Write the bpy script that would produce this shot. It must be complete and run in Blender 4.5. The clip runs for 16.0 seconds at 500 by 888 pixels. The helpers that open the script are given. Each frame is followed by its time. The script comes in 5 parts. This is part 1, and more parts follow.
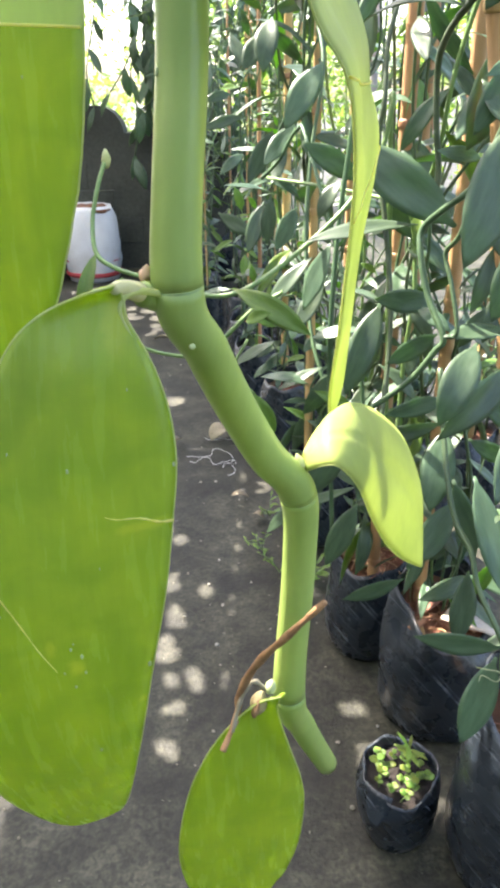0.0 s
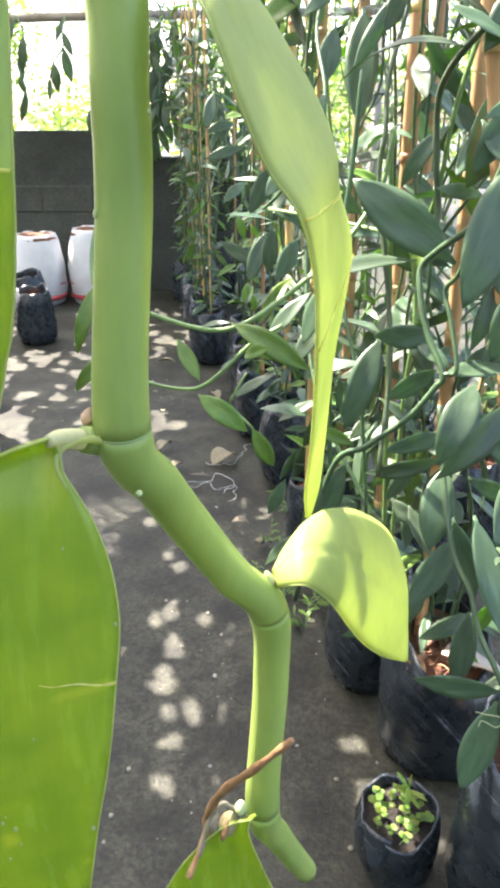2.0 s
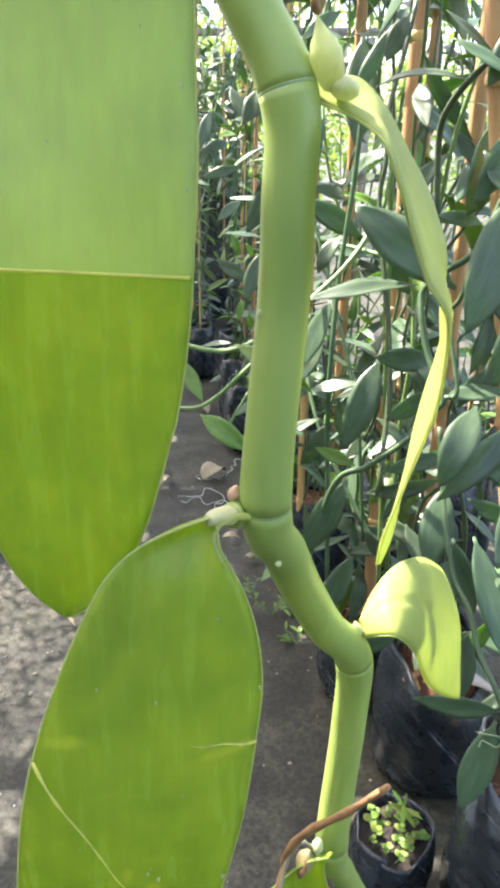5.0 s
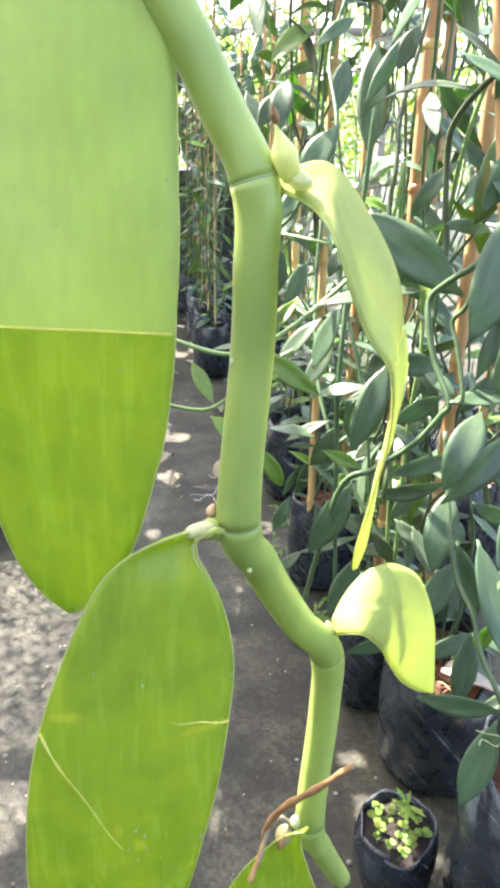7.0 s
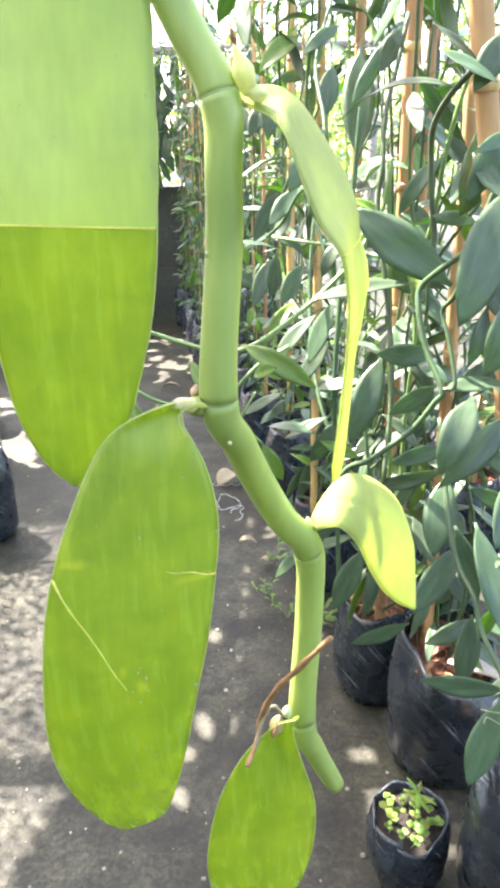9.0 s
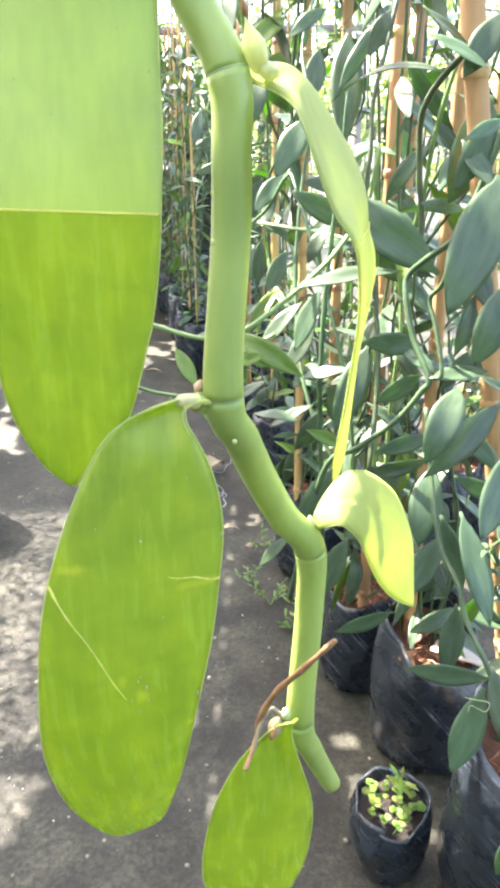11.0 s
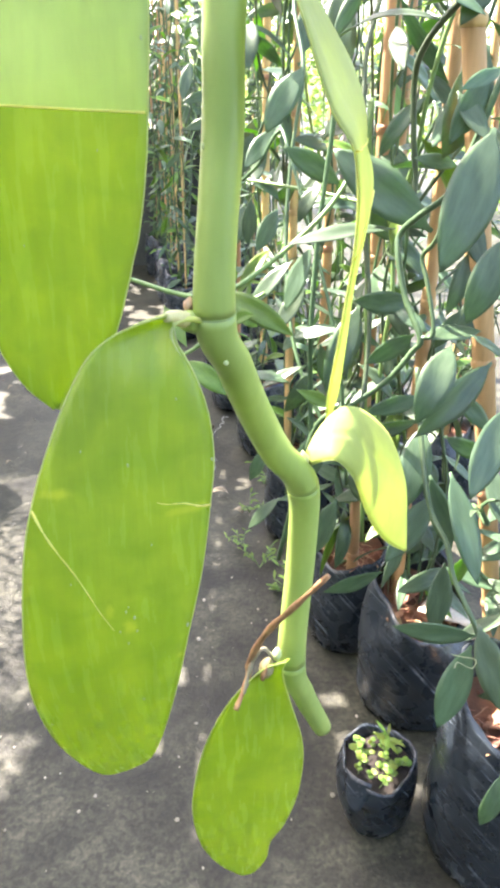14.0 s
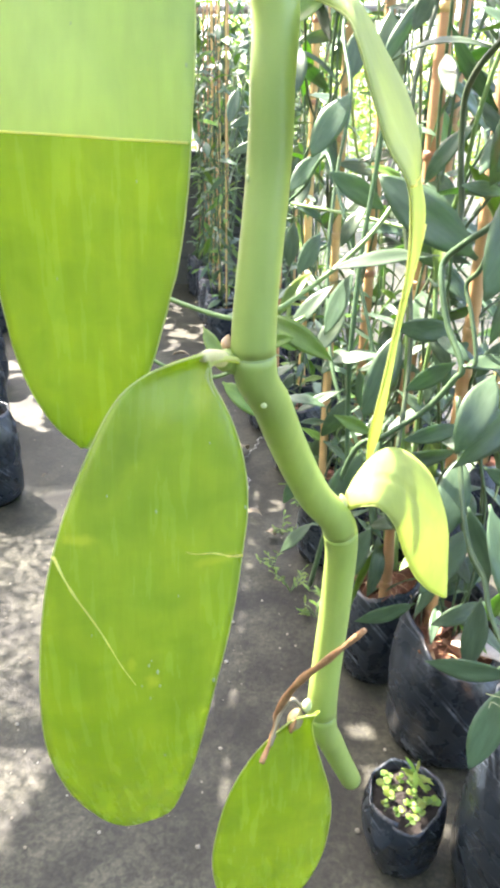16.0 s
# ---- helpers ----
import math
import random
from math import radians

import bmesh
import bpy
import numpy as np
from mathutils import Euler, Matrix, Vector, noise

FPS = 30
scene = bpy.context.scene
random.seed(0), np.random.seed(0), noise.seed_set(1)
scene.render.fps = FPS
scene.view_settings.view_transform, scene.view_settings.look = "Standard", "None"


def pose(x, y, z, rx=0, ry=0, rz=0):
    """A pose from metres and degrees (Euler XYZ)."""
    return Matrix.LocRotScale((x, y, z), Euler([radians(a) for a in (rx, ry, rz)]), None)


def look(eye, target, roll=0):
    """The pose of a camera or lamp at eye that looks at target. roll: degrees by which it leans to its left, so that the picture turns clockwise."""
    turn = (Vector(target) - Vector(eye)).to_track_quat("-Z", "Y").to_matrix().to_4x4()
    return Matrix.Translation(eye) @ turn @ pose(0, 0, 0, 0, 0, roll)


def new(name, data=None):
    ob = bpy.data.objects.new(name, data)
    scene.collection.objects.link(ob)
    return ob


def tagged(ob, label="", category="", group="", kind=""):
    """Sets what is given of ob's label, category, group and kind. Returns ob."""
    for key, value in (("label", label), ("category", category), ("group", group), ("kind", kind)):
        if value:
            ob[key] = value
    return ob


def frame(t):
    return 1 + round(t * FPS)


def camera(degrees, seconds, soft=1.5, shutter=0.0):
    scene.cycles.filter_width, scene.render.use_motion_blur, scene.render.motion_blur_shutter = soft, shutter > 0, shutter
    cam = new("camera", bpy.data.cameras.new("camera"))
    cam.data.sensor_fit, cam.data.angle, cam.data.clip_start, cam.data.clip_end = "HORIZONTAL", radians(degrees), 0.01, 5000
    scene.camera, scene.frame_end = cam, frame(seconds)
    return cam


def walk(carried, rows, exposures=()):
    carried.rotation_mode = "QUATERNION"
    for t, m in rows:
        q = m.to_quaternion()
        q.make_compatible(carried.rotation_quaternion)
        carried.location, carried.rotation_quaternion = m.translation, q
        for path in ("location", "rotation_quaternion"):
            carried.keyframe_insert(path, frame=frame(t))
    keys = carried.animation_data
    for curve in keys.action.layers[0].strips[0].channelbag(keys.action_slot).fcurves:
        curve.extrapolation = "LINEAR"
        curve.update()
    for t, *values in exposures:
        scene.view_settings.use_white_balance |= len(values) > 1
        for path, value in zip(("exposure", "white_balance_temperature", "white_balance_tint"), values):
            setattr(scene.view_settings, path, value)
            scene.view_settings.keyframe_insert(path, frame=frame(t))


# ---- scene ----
cam = camera(38.0, 16.0, soft=3.9)
PATH = [
    (0, 0.0102, 0.0352, 1.2162, 64.54, 0.57, 1.76),
    (0.5, 0.0157, 0.0294, 1.2252, 65.61, 0.20, 2.05),
    (1, 0.0108, 0.0315, 1.2256, 65.97, 0.13, 2.01),
    (1.5, 0.0154, 0.0412, 1.2280, 65.58, -0.48, 2.85),
    (2, 0.0181, 0.0538, 1.2317, 66.08, 0.27, 2.22),
    (2.5, 0.0143, 0.0491, 1.2362, 67.66, 0.57, 2.10),
    (3, 0.0043, 0.0577, 1.2323, 67.53, -0.21, 0.79),
    (3.5, 0.0007, 0.0606, 1.2359, 67.81, 0.26, 0.22),
    (4, -0.0098, 0.0568, 1.2352, 67.32, -0.16, 0.20),
    (6.5, -0.0020, 0.0378, 1.2635, 66.91, -0.97, 2.44),
    (7, 0.0005, 0.0308, 1.2590, 66.86, -0.79, 2.50),
    (7.5, 0.0071, 0.0213, 1.2510, 67.38, 0.65, 1.26),
    (8, 0.0033, 0.0158, 1.2456, 68.04, 1.46, 0.44),
    (8.5, 0.0051, 0.0076, 1.2381, 67.26, 1.50, 0.23),
    (9, 0.0076, -0.0013, 1.2408, 67.99, 1.09, 2.03),
    (11.5, 0.0010, 0.0078, 1.2403, 66.03, 0.28, 0.64),
    (12, 0.0008, 0.0063, 1.2408, 65.25, 0.12, 1.33),
    (12.5, -0.0000, 0.0040, 1.2439, 65.80, -0.13, 0.56),
    (13, -0.0002, 0.0079, 1.2425, 65.54, -0.27, 0.77),
    (13.5, -0.0006, 0.0089, 1.2379, 65.39, -0.18, 0.25),
    (14, 0.0012, 0.0092, 1.2289, 64.30, -0.10, 0.06),
    (14.5, 0.0009, 0.0114, 1.2250, 64.61, -0.32, 0.81),
    (15, 0.0023, 0.0149, 1.2240, 64.54, -0.32, 1.37),
    (15.5, 0.0032, 0.0168, 1.2236, 64.06, -1.74, 2.97),
    (16, 0.0006, 0.0198, 1.2300, 65.83, -0.73, 3.39),
]
walk(cam, [(t, pose(x, y, z, rx, ry, rz)) for t, x, y, z, rx, ry, rz in PATH],
     exposures=[(0.0, 2.56, 6750, 16), (1.5, 2.66, 6750, 16), (2.5, 2.58, 6750, 16), (4.0, 2.42, 6700, 16), (6.5, 2.82, 6800, 17), (8.0, 3.13, 6800, 18), (16.0, 3.17, 6800, 18)])

# ---- light ----
SUN_EL, SUN_AZ = radians(54), radians(-50)          # azimuth from +y towards +x
world = bpy.data.worlds.new("sky")
scene.world = world
world.use_nodes = True
wn = world.node_tree
sky = wn.nodes.new("ShaderNodeTexSky")
sky.sky_type, sky.sun_disc = "NISHITA", False
sky.sun_elevation, sky.sun_rotation = SUN_EL, SUN_AZ
sky.dust_density = 3.0
wn.links.new(sky.outputs["Color"], wn.nodes["Background"].inputs["Color"])
wn.nodes["Background"].inputs["Strength"].default_value = 0.15
sun = new("sun", bpy.data.lights.new("sun", "SUN"))
sun.data.energy, sun.data.angle, sun.data.color = 5.0, radians(0.42), (1.0, 0.95, 0.86)
to_sun = Vector((math.sin(SUN_AZ) * math.cos(SUN_EL), math.cos(SUN_AZ) * math.cos(SUN_EL), math.sin(SUN_EL)))
sun.matrix_world = look(to_sun * 20, (0, 0, 0))


# ---- materials ----
def material(name, base, rough=0.5, second=None, scale=8.0, bump=0.0, bump_scale=60.0, spec=0.5, metal=0.0,
             trans=0.0, trans_color=None, vary=0.0, stretch=(1, 1, 1), fine=0.25, coat=0.0):
    """A surface with two scales of variation, bump, and, for leaves, light that passes through."""
    m = bpy.data.materials.new(name)
    m.use_nodes = True
    t = m.node_tree
    n, l = t.nodes, t.links
    b, out = n["Principled BSDF"], n["Material Output"]
    co = n.new("ShaderNodeTexCoord")
    mp = n.new("ShaderNodeMapping")
    mp.inputs["Scale"].default_value = stretch
    l.new(co.outputs["Object"], mp.inputs["Vector"])
    big = n.new("ShaderNodeTexNoise")
    big.inputs["Scale"].default_value, big.inputs["Detail"].default_value = scale, 5
    small = n.new("ShaderNodeTexNoise")
    small.inputs["Scale"].default_value, small.inputs["Detail"].default_value = bump_scale, 6
    for tex in (big, small):
        l.new(mp.outputs["Vector"], tex.inputs["Vector"])
    ramp = n.new("ShaderNodeMapRange")
    ramp.inputs["From Min"].default_value, ramp.inputs["From Max"].default_value = 0.32, 0.68
    l.new(big.outputs["Fac"], ramp.inputs["Value"])
    mix = n.new("ShaderNodeMix")
    mix.data_type = "RGBA"
    mix.inputs["A"].default_value = (*base, 1)
    mix.inputs["B"].default_value = (*(second or [c * 0.7 for c in base]), 1)
    l.new(ramp.outputs["Result"], mix.inputs["Factor"])
    grain = n.new("ShaderNodeMix")
    grain.data_type, grain.blend_type = "RGBA", "OVERLAY"
    grain.inputs["Factor"].default_value = fine
    l.new(mix.outputs["Result"], grain.inputs["A"])
    col = grain.outputs["Result"]
    l.new(small.outputs["Fac"], grain.inputs["B"])
    if vary:
        info = n.new("ShaderNodeObjectInfo")
        hsv = n.new("ShaderNodeHueSaturation")
        hr = n.new("ShaderNodeMapRange")
        hr.inputs["To Min"].default_value, hr.inputs["To Max"].default_value = 0.5 - 0.05 * vary, 0.5 + 0.04 * vary
        vr = n.new("ShaderNodeMapRange")
        vr.inputs["To Min"].default_value, vr.inputs["To Max"].default_value = 1 - 0.45 * vary, 1 + 0.5 * vary
        l.new(info.outputs["Random"], hr.inputs["Value"])
        l.new(info.outputs["Random"], vr.inputs["Value"])
        l.new(hr.outputs["Result"], hsv.inputs["Hue"])
        l.new(vr.outputs["Result"], hsv.inputs["Value"])
        l.new(col, hsv.inputs["Color"])
        col = hsv.outputs["Color"]
    l.new(col, b.inputs["Base Color"])
    rr = n.new("ShaderNodeMapRange")
    rr.inputs["To Min"].default_value, rr.inputs["To Max"].default_value = max(rough - 0.1, 0.03), min(rough + 0.12, 1)
    l.new(small.outputs["Fac"], rr.inputs["Value"])
    l.new(rr.outputs["Result"], b.inputs["Roughness"])
    b.inputs["Specular IOR Level"].default_value, b.inputs["Metallic"].default_value = spec, metal
    b.inputs["Coat Weight"].default_value = coat
    if bump:
        bp = n.new("ShaderNodeBump")
        bp.inputs["Strength"].default_value, bp.inputs["Distance"].default_value = bump, 0.002
        l.new(small.outputs["Fac"], bp.inputs["Height"])
        l.new(bp.outputs["Normal"], b.inputs["Normal"])
    if trans:
        tr = n.new("ShaderNodeBsdfTranslucent")
        tc = n.new("ShaderNodeMix")
        tc.data_type, tc.blend_type = "RGBA", "MULTIPLY"
        tc.inputs["Factor"].default_value = 1.0
        tc.inputs["B"].default_value = (*(trans_color or (1, 1, 1)), 1)
        l.new(col, tc.inputs["A"])
        l.new(tc.outputs["Result"], tr.inputs["Color"])
        ms = n.new("ShaderNodeMixShader")
        ms.inputs["Fac"].default_value = trans
        l.new(b.outputs["BSDF"], ms.inputs[1])
        l.new(tr.outputs["BSDF"], ms.inputs[2])
        l.new(ms.outputs["Shader"], out.inputs["Surface"])
    return m


LEAF_NEAR = material("leaf_fresh", (0.260, 0.370, 0.052), 0.25, (0.205, 0.315, 0.040), 26, 0.15, 420, 0.5,
                     trans=0.46, trans_color=(2.20, 2.04, 0.58), stretch=(1, 0.12, 0.12), fine=0.16)
LEAF_YELLOW = material("leaf_yellow_green", (0.475, 0.545, 0.170), 0.46, (0.430, 0.510, 0.150), 30, 0.06, 500, 0.22,
                       trans=0.50, trans_color=(1.06, 1.08, 1.30), stretch=(1, 1, 0.4), fine=0.10)
STEM_NEAR = material("stem_fresh", (0.318, 0.440, 0.118), 0.34, (0.265, 0.38, 0.088), 40, 0.06, 400, 0.5,
                     trans=0.14, trans_color=(1.4, 1.45, 1.15), stretch=(1, 1, 0.15), fine=0.12)
NODE_RING = material("node_ring", (0.25, 0.36, 0.15), 0.45, (0.25, 0.35, 0.13), 120, 0.2, 400)
LEAF_DARK = material("leaf_dark", (0.100, 0.163, 0.094), 0.34, (0.067, 0.117, 0.064), 20, 0.05, 120, 0.55,
                     trans=0.33, trans_color=(1.9, 2.2, 0.6), vary=0.45, stretch=(1, 0.2, 1), fine=0.08)
LEAF_LIGHT = material("leaf_light", (0.165, 0.275, 0.06), 0.35, (0.12, 0.22, 0.045), 20, 0.15, 120, 0.5,
                      trans=0.36, trans_color=(1.8, 2.0, 0.8), vary=0.3, stretch=(1, 0.2, 1))
STEM_DARK = material("stem_dark", (0.07, 0.12, 0.05), 0.45, (0.05, 0.09, 0.04), 20, 0.2, 90, vary=0.6)
STEM_LIGHT = material("stem_light", (0.16, 0.27, 0.08), 0.45, (0.12, 0.21, 0.06), 20, 0.2, 90)
BAMBOO = material("bamboo_tan", (0.56, 0.35, 0.15), 0.55, (0.38, 0.22, 0.09), 14, 0.3, 120, vary=0.5, stretch=(1, 1, 0.12))
PLASTIC = material("black_polythene", (0.0125, 0.0170, 0.022), 0.27, (0.022, 0.030, 0.038), 14, 0.12, 30, 0.55, fine=0.12)


def streaks(m, colour):
    """Pale scratches round stretched polythene."""
    t = m.node_tree
    n, l = t.nodes, t.links
    b = n["Principled BSDF"]
    co, mp = n.new("ShaderNodeTexCoord"), n.new("ShaderNodeMapping")
    mp.vector_type = "TEXTURE"
    mp.inputs["Rotation"].default_value = (radians(-20), radians(52), 0)
    mp.inputs["Scale"].default_value = (0.5, 0.5, 0.0055)
    tex = n.new("ShaderNodeTexNoise")
    tex.inputs["Scale"].default_value, tex.inputs["Detail"].default_value, tex.inputs["Distortion"].default_value = 1.6, 2.0, 0.35
    l.new(co.outputs["Object"], mp.inputs["Vector"])
    l.new(mp.outputs["Vector"], tex.inputs["Vector"])
    rng = n.new("ShaderNodeMapRange")
    rng.inputs["From Min"].default_value, rng.inputs["From Max"].default_value = 0.575, 0.66
    l.new(tex.outputs["Fac"], rng.inputs["Value"])
    mix = n.new("ShaderNodeMix")
    mix.data_type = "RGBA"
    mix.inputs["B"].default_value = (*colour, 1)
    old = b.inputs["Base Color"].links[0].from_socket
    patch, gate, both = n.new("ShaderNodeTexNoise"), n.new("ShaderNodeMapRange"), n.new("ShaderNodeMath")
    patch.inputs["Scale"].default_value, both.operation = 24, "MULTIPLY"
    gate.inputs["From Min"].default_value, gate.inputs["From Max"].default_value = 0.41, 0.62
    l.new(co.outputs["Object"], patch.inputs["Vector"])
    l.new(patch.outputs["Fac"], gate.inputs["Value"])
    l.new(gate.outputs["Result"], both.inputs[0])
    l.new(rng.outputs["Result"], both.inputs[1])
    l.new(both.outputs["Value"], mix.inputs["Factor"])
    l.new(old, mix.inputs["A"])
    l.new(mix.outputs["Result"], b.inputs["Base Color"])
    bp = b.inputs["Normal"].links[0].from_node
    more = n.new("ShaderNodeBump")
    more.inputs["Strength"].default_value, more.inputs["Distance"].default_value = 0.18, 0.003
    l.new(tex.outputs["Fac"], more.inputs["Height"])
    l.new(bp.outputs["Normal"], more.inputs["Normal"])
    l.new(more.outputs["Normal"], b.inputs["Normal"])


streaks(PLASTIC, (0.13, 0.155, 0.18))
# paler leaf green that paints the sky's sheen above the near leaf's crease
LEAF_SHEEN = material("leaf_painted_sheen", (0.41, 0.49, 0.195), 0.36, (0.35, 0.445, 0.150), 26, 0.15, 420, 0.6,
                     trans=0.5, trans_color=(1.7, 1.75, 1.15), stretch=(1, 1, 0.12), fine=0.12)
SACK = material("white_woven_sack", (0.72, 0.73, 0.74), 0.6, (0.6, 0.6, 0.6), 9, 0.5, 160)
RED = material("red_print", (0.5, 0.06, 0.07), 0.6, (0.4, 0.05, 0.05), 9, 0.2, 90)
SOIL = material("husk_soil", (0.24, 0.10, 0.05), 0.9, (0.12, 0.06, 0.035), 30, 0.9, 200)
HUSK = material("coconut_husk", (0.55, 0.33, 0.20), 0.85, (0.28, 0.13, 0.07), 30, 0.8, 160, vary=0.6)
GROUND = material("packed_earth_floor", (0.047, 0.0490, 0.031), 0.60, (0.0140, 0.0146, 0.0088), 5.5, 1.0, 150, 0.4, fine=0.75)
WALL = material("weathered_concrete", (0.078, 0.082, 0.068), 0.9, (0.036, 0.040, 0.032), 2.2, 0.8, 40, 0.3, fine=0.5)
DRY = material("dry_brown", (0.38, 0.22, 0.10), 0.8, (0.22, 0.11, 0.045), 120, 0.6, 500)
PALE = material("pale_bud", (0.56, 0.60, 0.36), 0.45, (0.46, 0.51, 0.26), 90, 0.2, 400, trans=0.45, trans_color=(1.3, 1.3, 1.25))
SHEATH = material("pale_sheath", (0.72, 0.70, 0.38), 0.5, (0.60, 0.60, 0.30), 300, 0.2, 500, trans=0.3)
BUD = material("bud_skin", (0.46, 0.42, 0.20), 0.5, (0.30, 0.22, 0.10), 420, 0.5, 600, trans=0.2)
LITTER = material("dry_litter", (0.34, 0.31, 0.20), 0.8, (0.22, 0.17, 0.11), 20, 0.5, 120, vary=0.3)
GRIT = material("pale_grit", (0.42, 0.40, 0.33), 0.8, (0.16, 0.14, 0.10), 9, 0.5, 200)
THREAD = material("white_thread", (0.75, 0.75, 0.72), 0.6)
NUB = material("pinkish_bud", (0.60, 0.42, 0.27), 0.6, (0.5, 0.30, 0.17), 200, 0.2, 500)
RIM = material("leaf_rim", (0.58, 0.63, 0.28), 0.45, (0.50, 0.56, 0.22), 60, trans=0.55, trans_color=(1.4, 1.4, 1.2))
CRACK = material("healed_crack", (0.70, 0.70, 0.34), 0.6, (0.62, 0.60, 0.24), 200, trans=0.6, trans_color=(1.8, 1.7, 1.2))
SCAR = material("pale_scar", (0.46, 0.54, 0.26), 0.6, (0.36, 0.44, 0.18), 200)
DARK_SOIL = material("dark_potting_soil", (0.024, 0.018, 0.013), 0.95, (0.012, 0.009, 0.007), 40, 0.9, 260)
NET = material("shade_cloth", (0.42, 0.44, 0.42), 0.8, (0.34, 0.37, 0.34), 6, 0.0, 90, 0.2, trans=0.45, trans_color=(1.2, 1.2, 1.2))
NET_DARK = material("dark_netting", (0.03, 0.055, 0.035), 0.8, (0.02, 0.04, 0.025), 6, 0.3, 160, 0.2)
TIMBER = material("grey_timber", (0.3, 0.27, 0.22), 0.8, (0.2, 0.17, 0.13), 10, 0.5, 90, stretch=(1, 1, 0.2))
BUSH = material("sunlit_bush", (0.22, 0.30, 0.11), 0.5, (0.14, 0.22, 0.07), 3, 0.1, 60, trans=0.4, trans_color=(1.6, 1.8, 0.7))


def blotches(m, scale, low, high, yellow=0.0):
    """Lighter, yellower and darker patches on a surface, of their own irregular shape."""
    t = m.node_tree
    n, l = t.nodes, t.links
    old = n["Principled BSDF"].inputs["Base Color"].links[0].from_socket
    ends = [k.to_socket for k in old.links]
    co = n.new("ShaderNodeTexCoord")
    tex = n.new("ShaderNodeTexNoise")
    tex.inputs["Scale"].default_value, tex.inputs["Detail"].default_value, tex.inputs["Distortion"].default_value = scale, 3, 0.6
    l.new(co.outputs["Object"], tex.inputs["Vector"])
    hsv = n.new("ShaderNodeHueSaturation")
    for socket, a, b in (("Value", low, high), ("Hue", 0.5, 0.5 - yellow)):
        rng = n.new("ShaderNodeMapRange")
        rng.inputs["From Min"].default_value, rng.inputs["From Max"].default_value = 0.33, 0.67
        rng.inputs["To Min"].default_value, rng.inputs["To Max"].default_value = a, b
        l.new(tex.outputs["Fac"], rng.inputs["Value"])
        l.new(rng.outputs["Result"], hsv.inputs[socket])
    l.new(old, hsv.inputs["Color"])
    for e in ends:
        l.new(hsv.outputs["Color"], e)


def pale_marks(m, marks, colour):
    """Soft-edged pale patches at places on a leaf: bruises, and painted light at its neck."""
    t = m.node_tree
    n, l = t.nodes, t.links
    old = n["Principled BSDF"].inputs["Base Color"].links[0].from_socket
    ends = [k.to_socket for k in old.links]
    co, tex = n.new("ShaderNodeTexCoord"), n.new("ShaderNodeTexNoise")
    tex.inputs["Scale"].default_value, tex.inputs["Detail"].default_value = 420, 3
    l.new(co.outputs["Object"], tex.inputs["Vector"])
    for place, size, much in marks:
        mp, far, rng = n.new("ShaderNodeMapping"), n.new("ShaderNodeVectorMath"), n.new("ShaderNodeMapRange")
        mp.vector_type, far.operation = "TEXTURE", "LENGTH"
        mp.inputs["Location"].default_value, mp.inputs["Scale"].default_value = place, size
        l.new(co.outputs["Object"], mp.inputs["Vector"])
        l.new(mp.outputs["Vector"], far.inputs[0])
        add = n.new("ShaderNodeMath")
        add.operation = "ADD"
        l.new(far.outputs["Value"], add.inputs[0])
        l.new(tex.outputs["Fac"], add.inputs[1])
        rng.interpolation_type = "SMOOTHSTEP"
        rng.inputs["From Min"].default_value, rng.inputs["From Max"].default_value = 0.75, 1.5
        rng.inputs["To Min"].default_value, rng.inputs["To Max"].default_value = much, 0.0
        l.new(add.outputs["Value"], rng.inputs["Value"])
        mix = n.new("ShaderNodeMix")
        mix.data_type = "RGBA"
        mix.inputs["B"].default_value = (*colour, 1)
        l.new(old, mix.inputs["A"])
        l.new(rng.outputs["Result"], mix.inputs["Factor"])
        old = mix.outputs["Result"]
    for e in ends:
        l.new(old, e)


blotches(LEAF_NEAR, 120, 0.93, 1.08, 0.010)
# third mark paints light caught in the leaf neck; the others are bruises and scuffs
pale_marks(LEAF_NEAR, (((-0.0375, 0.138, 1.1570), (0.0042, 0.02, 0.0016), 0.8), ((-0.0125, 0.146, 1.1500), (0.0065, 0.02, 0.0016), 0.6),
                       ((-0.0158, 0.150, 1.1830), (0.0030, 0.02, 0.0065), 0.4), ((-0.0250, 0.141, 1.1240), (0.0022, 0.02, 0.0026), 0.7), ((-0.0288, 0.139, 1.1290), (0.0012, 0.02, 0.0026), 0.5), ((-0.0150, 0.150, 1.1100), (0.0012, 0.02, 0.0016), 0.6)), (0.40, 0.46, 0.075))
blotches(LEAF_SHEEN, 45, 0.93, 1.06, 0.006)
blotches(STEM_NEAR, 34, 0.90, 1.10, 0.010)
blotches(LEAF_YELLOW, 45, 0.92, 1.08, 0.006)
blotches(GROUND, 3.5, 0.72, 1.22, 0.01)
blotches(GROUND, 14, 0.62, 1.38, 0.014)
blotches(GROUND, 75, 0.55, 1.45, 0.016)


# ---- building helpers ----
def mesh_of(bm, name, mat, smooth=True):
    me = bpy.data.meshes.new(name)
    bm.normal_update()
    bm.to_mesh(me)
    bm.free()
    me.materials.append(mat)
    if smooth:
        me.polygons.foreach_set("use_smooth", [True] * len(me.polygons))
    return me


def part(name, data, parent, label="", m=None):
    """Links a mesh as one object under a thing or a part."""
    ob = new(name, data)
    ob.parent = parent
    if m is not None:
        ob.matrix_basis = m
    if label:
        ob["label"] = label
    return ob


def thing(name, label, category, group="", kind="", at=(0, 0, 0)):
    ob = tagged(new(name), label, category, group, kind)
    ob.empty_display_size = 0.05
    ob.location = at
    return ob


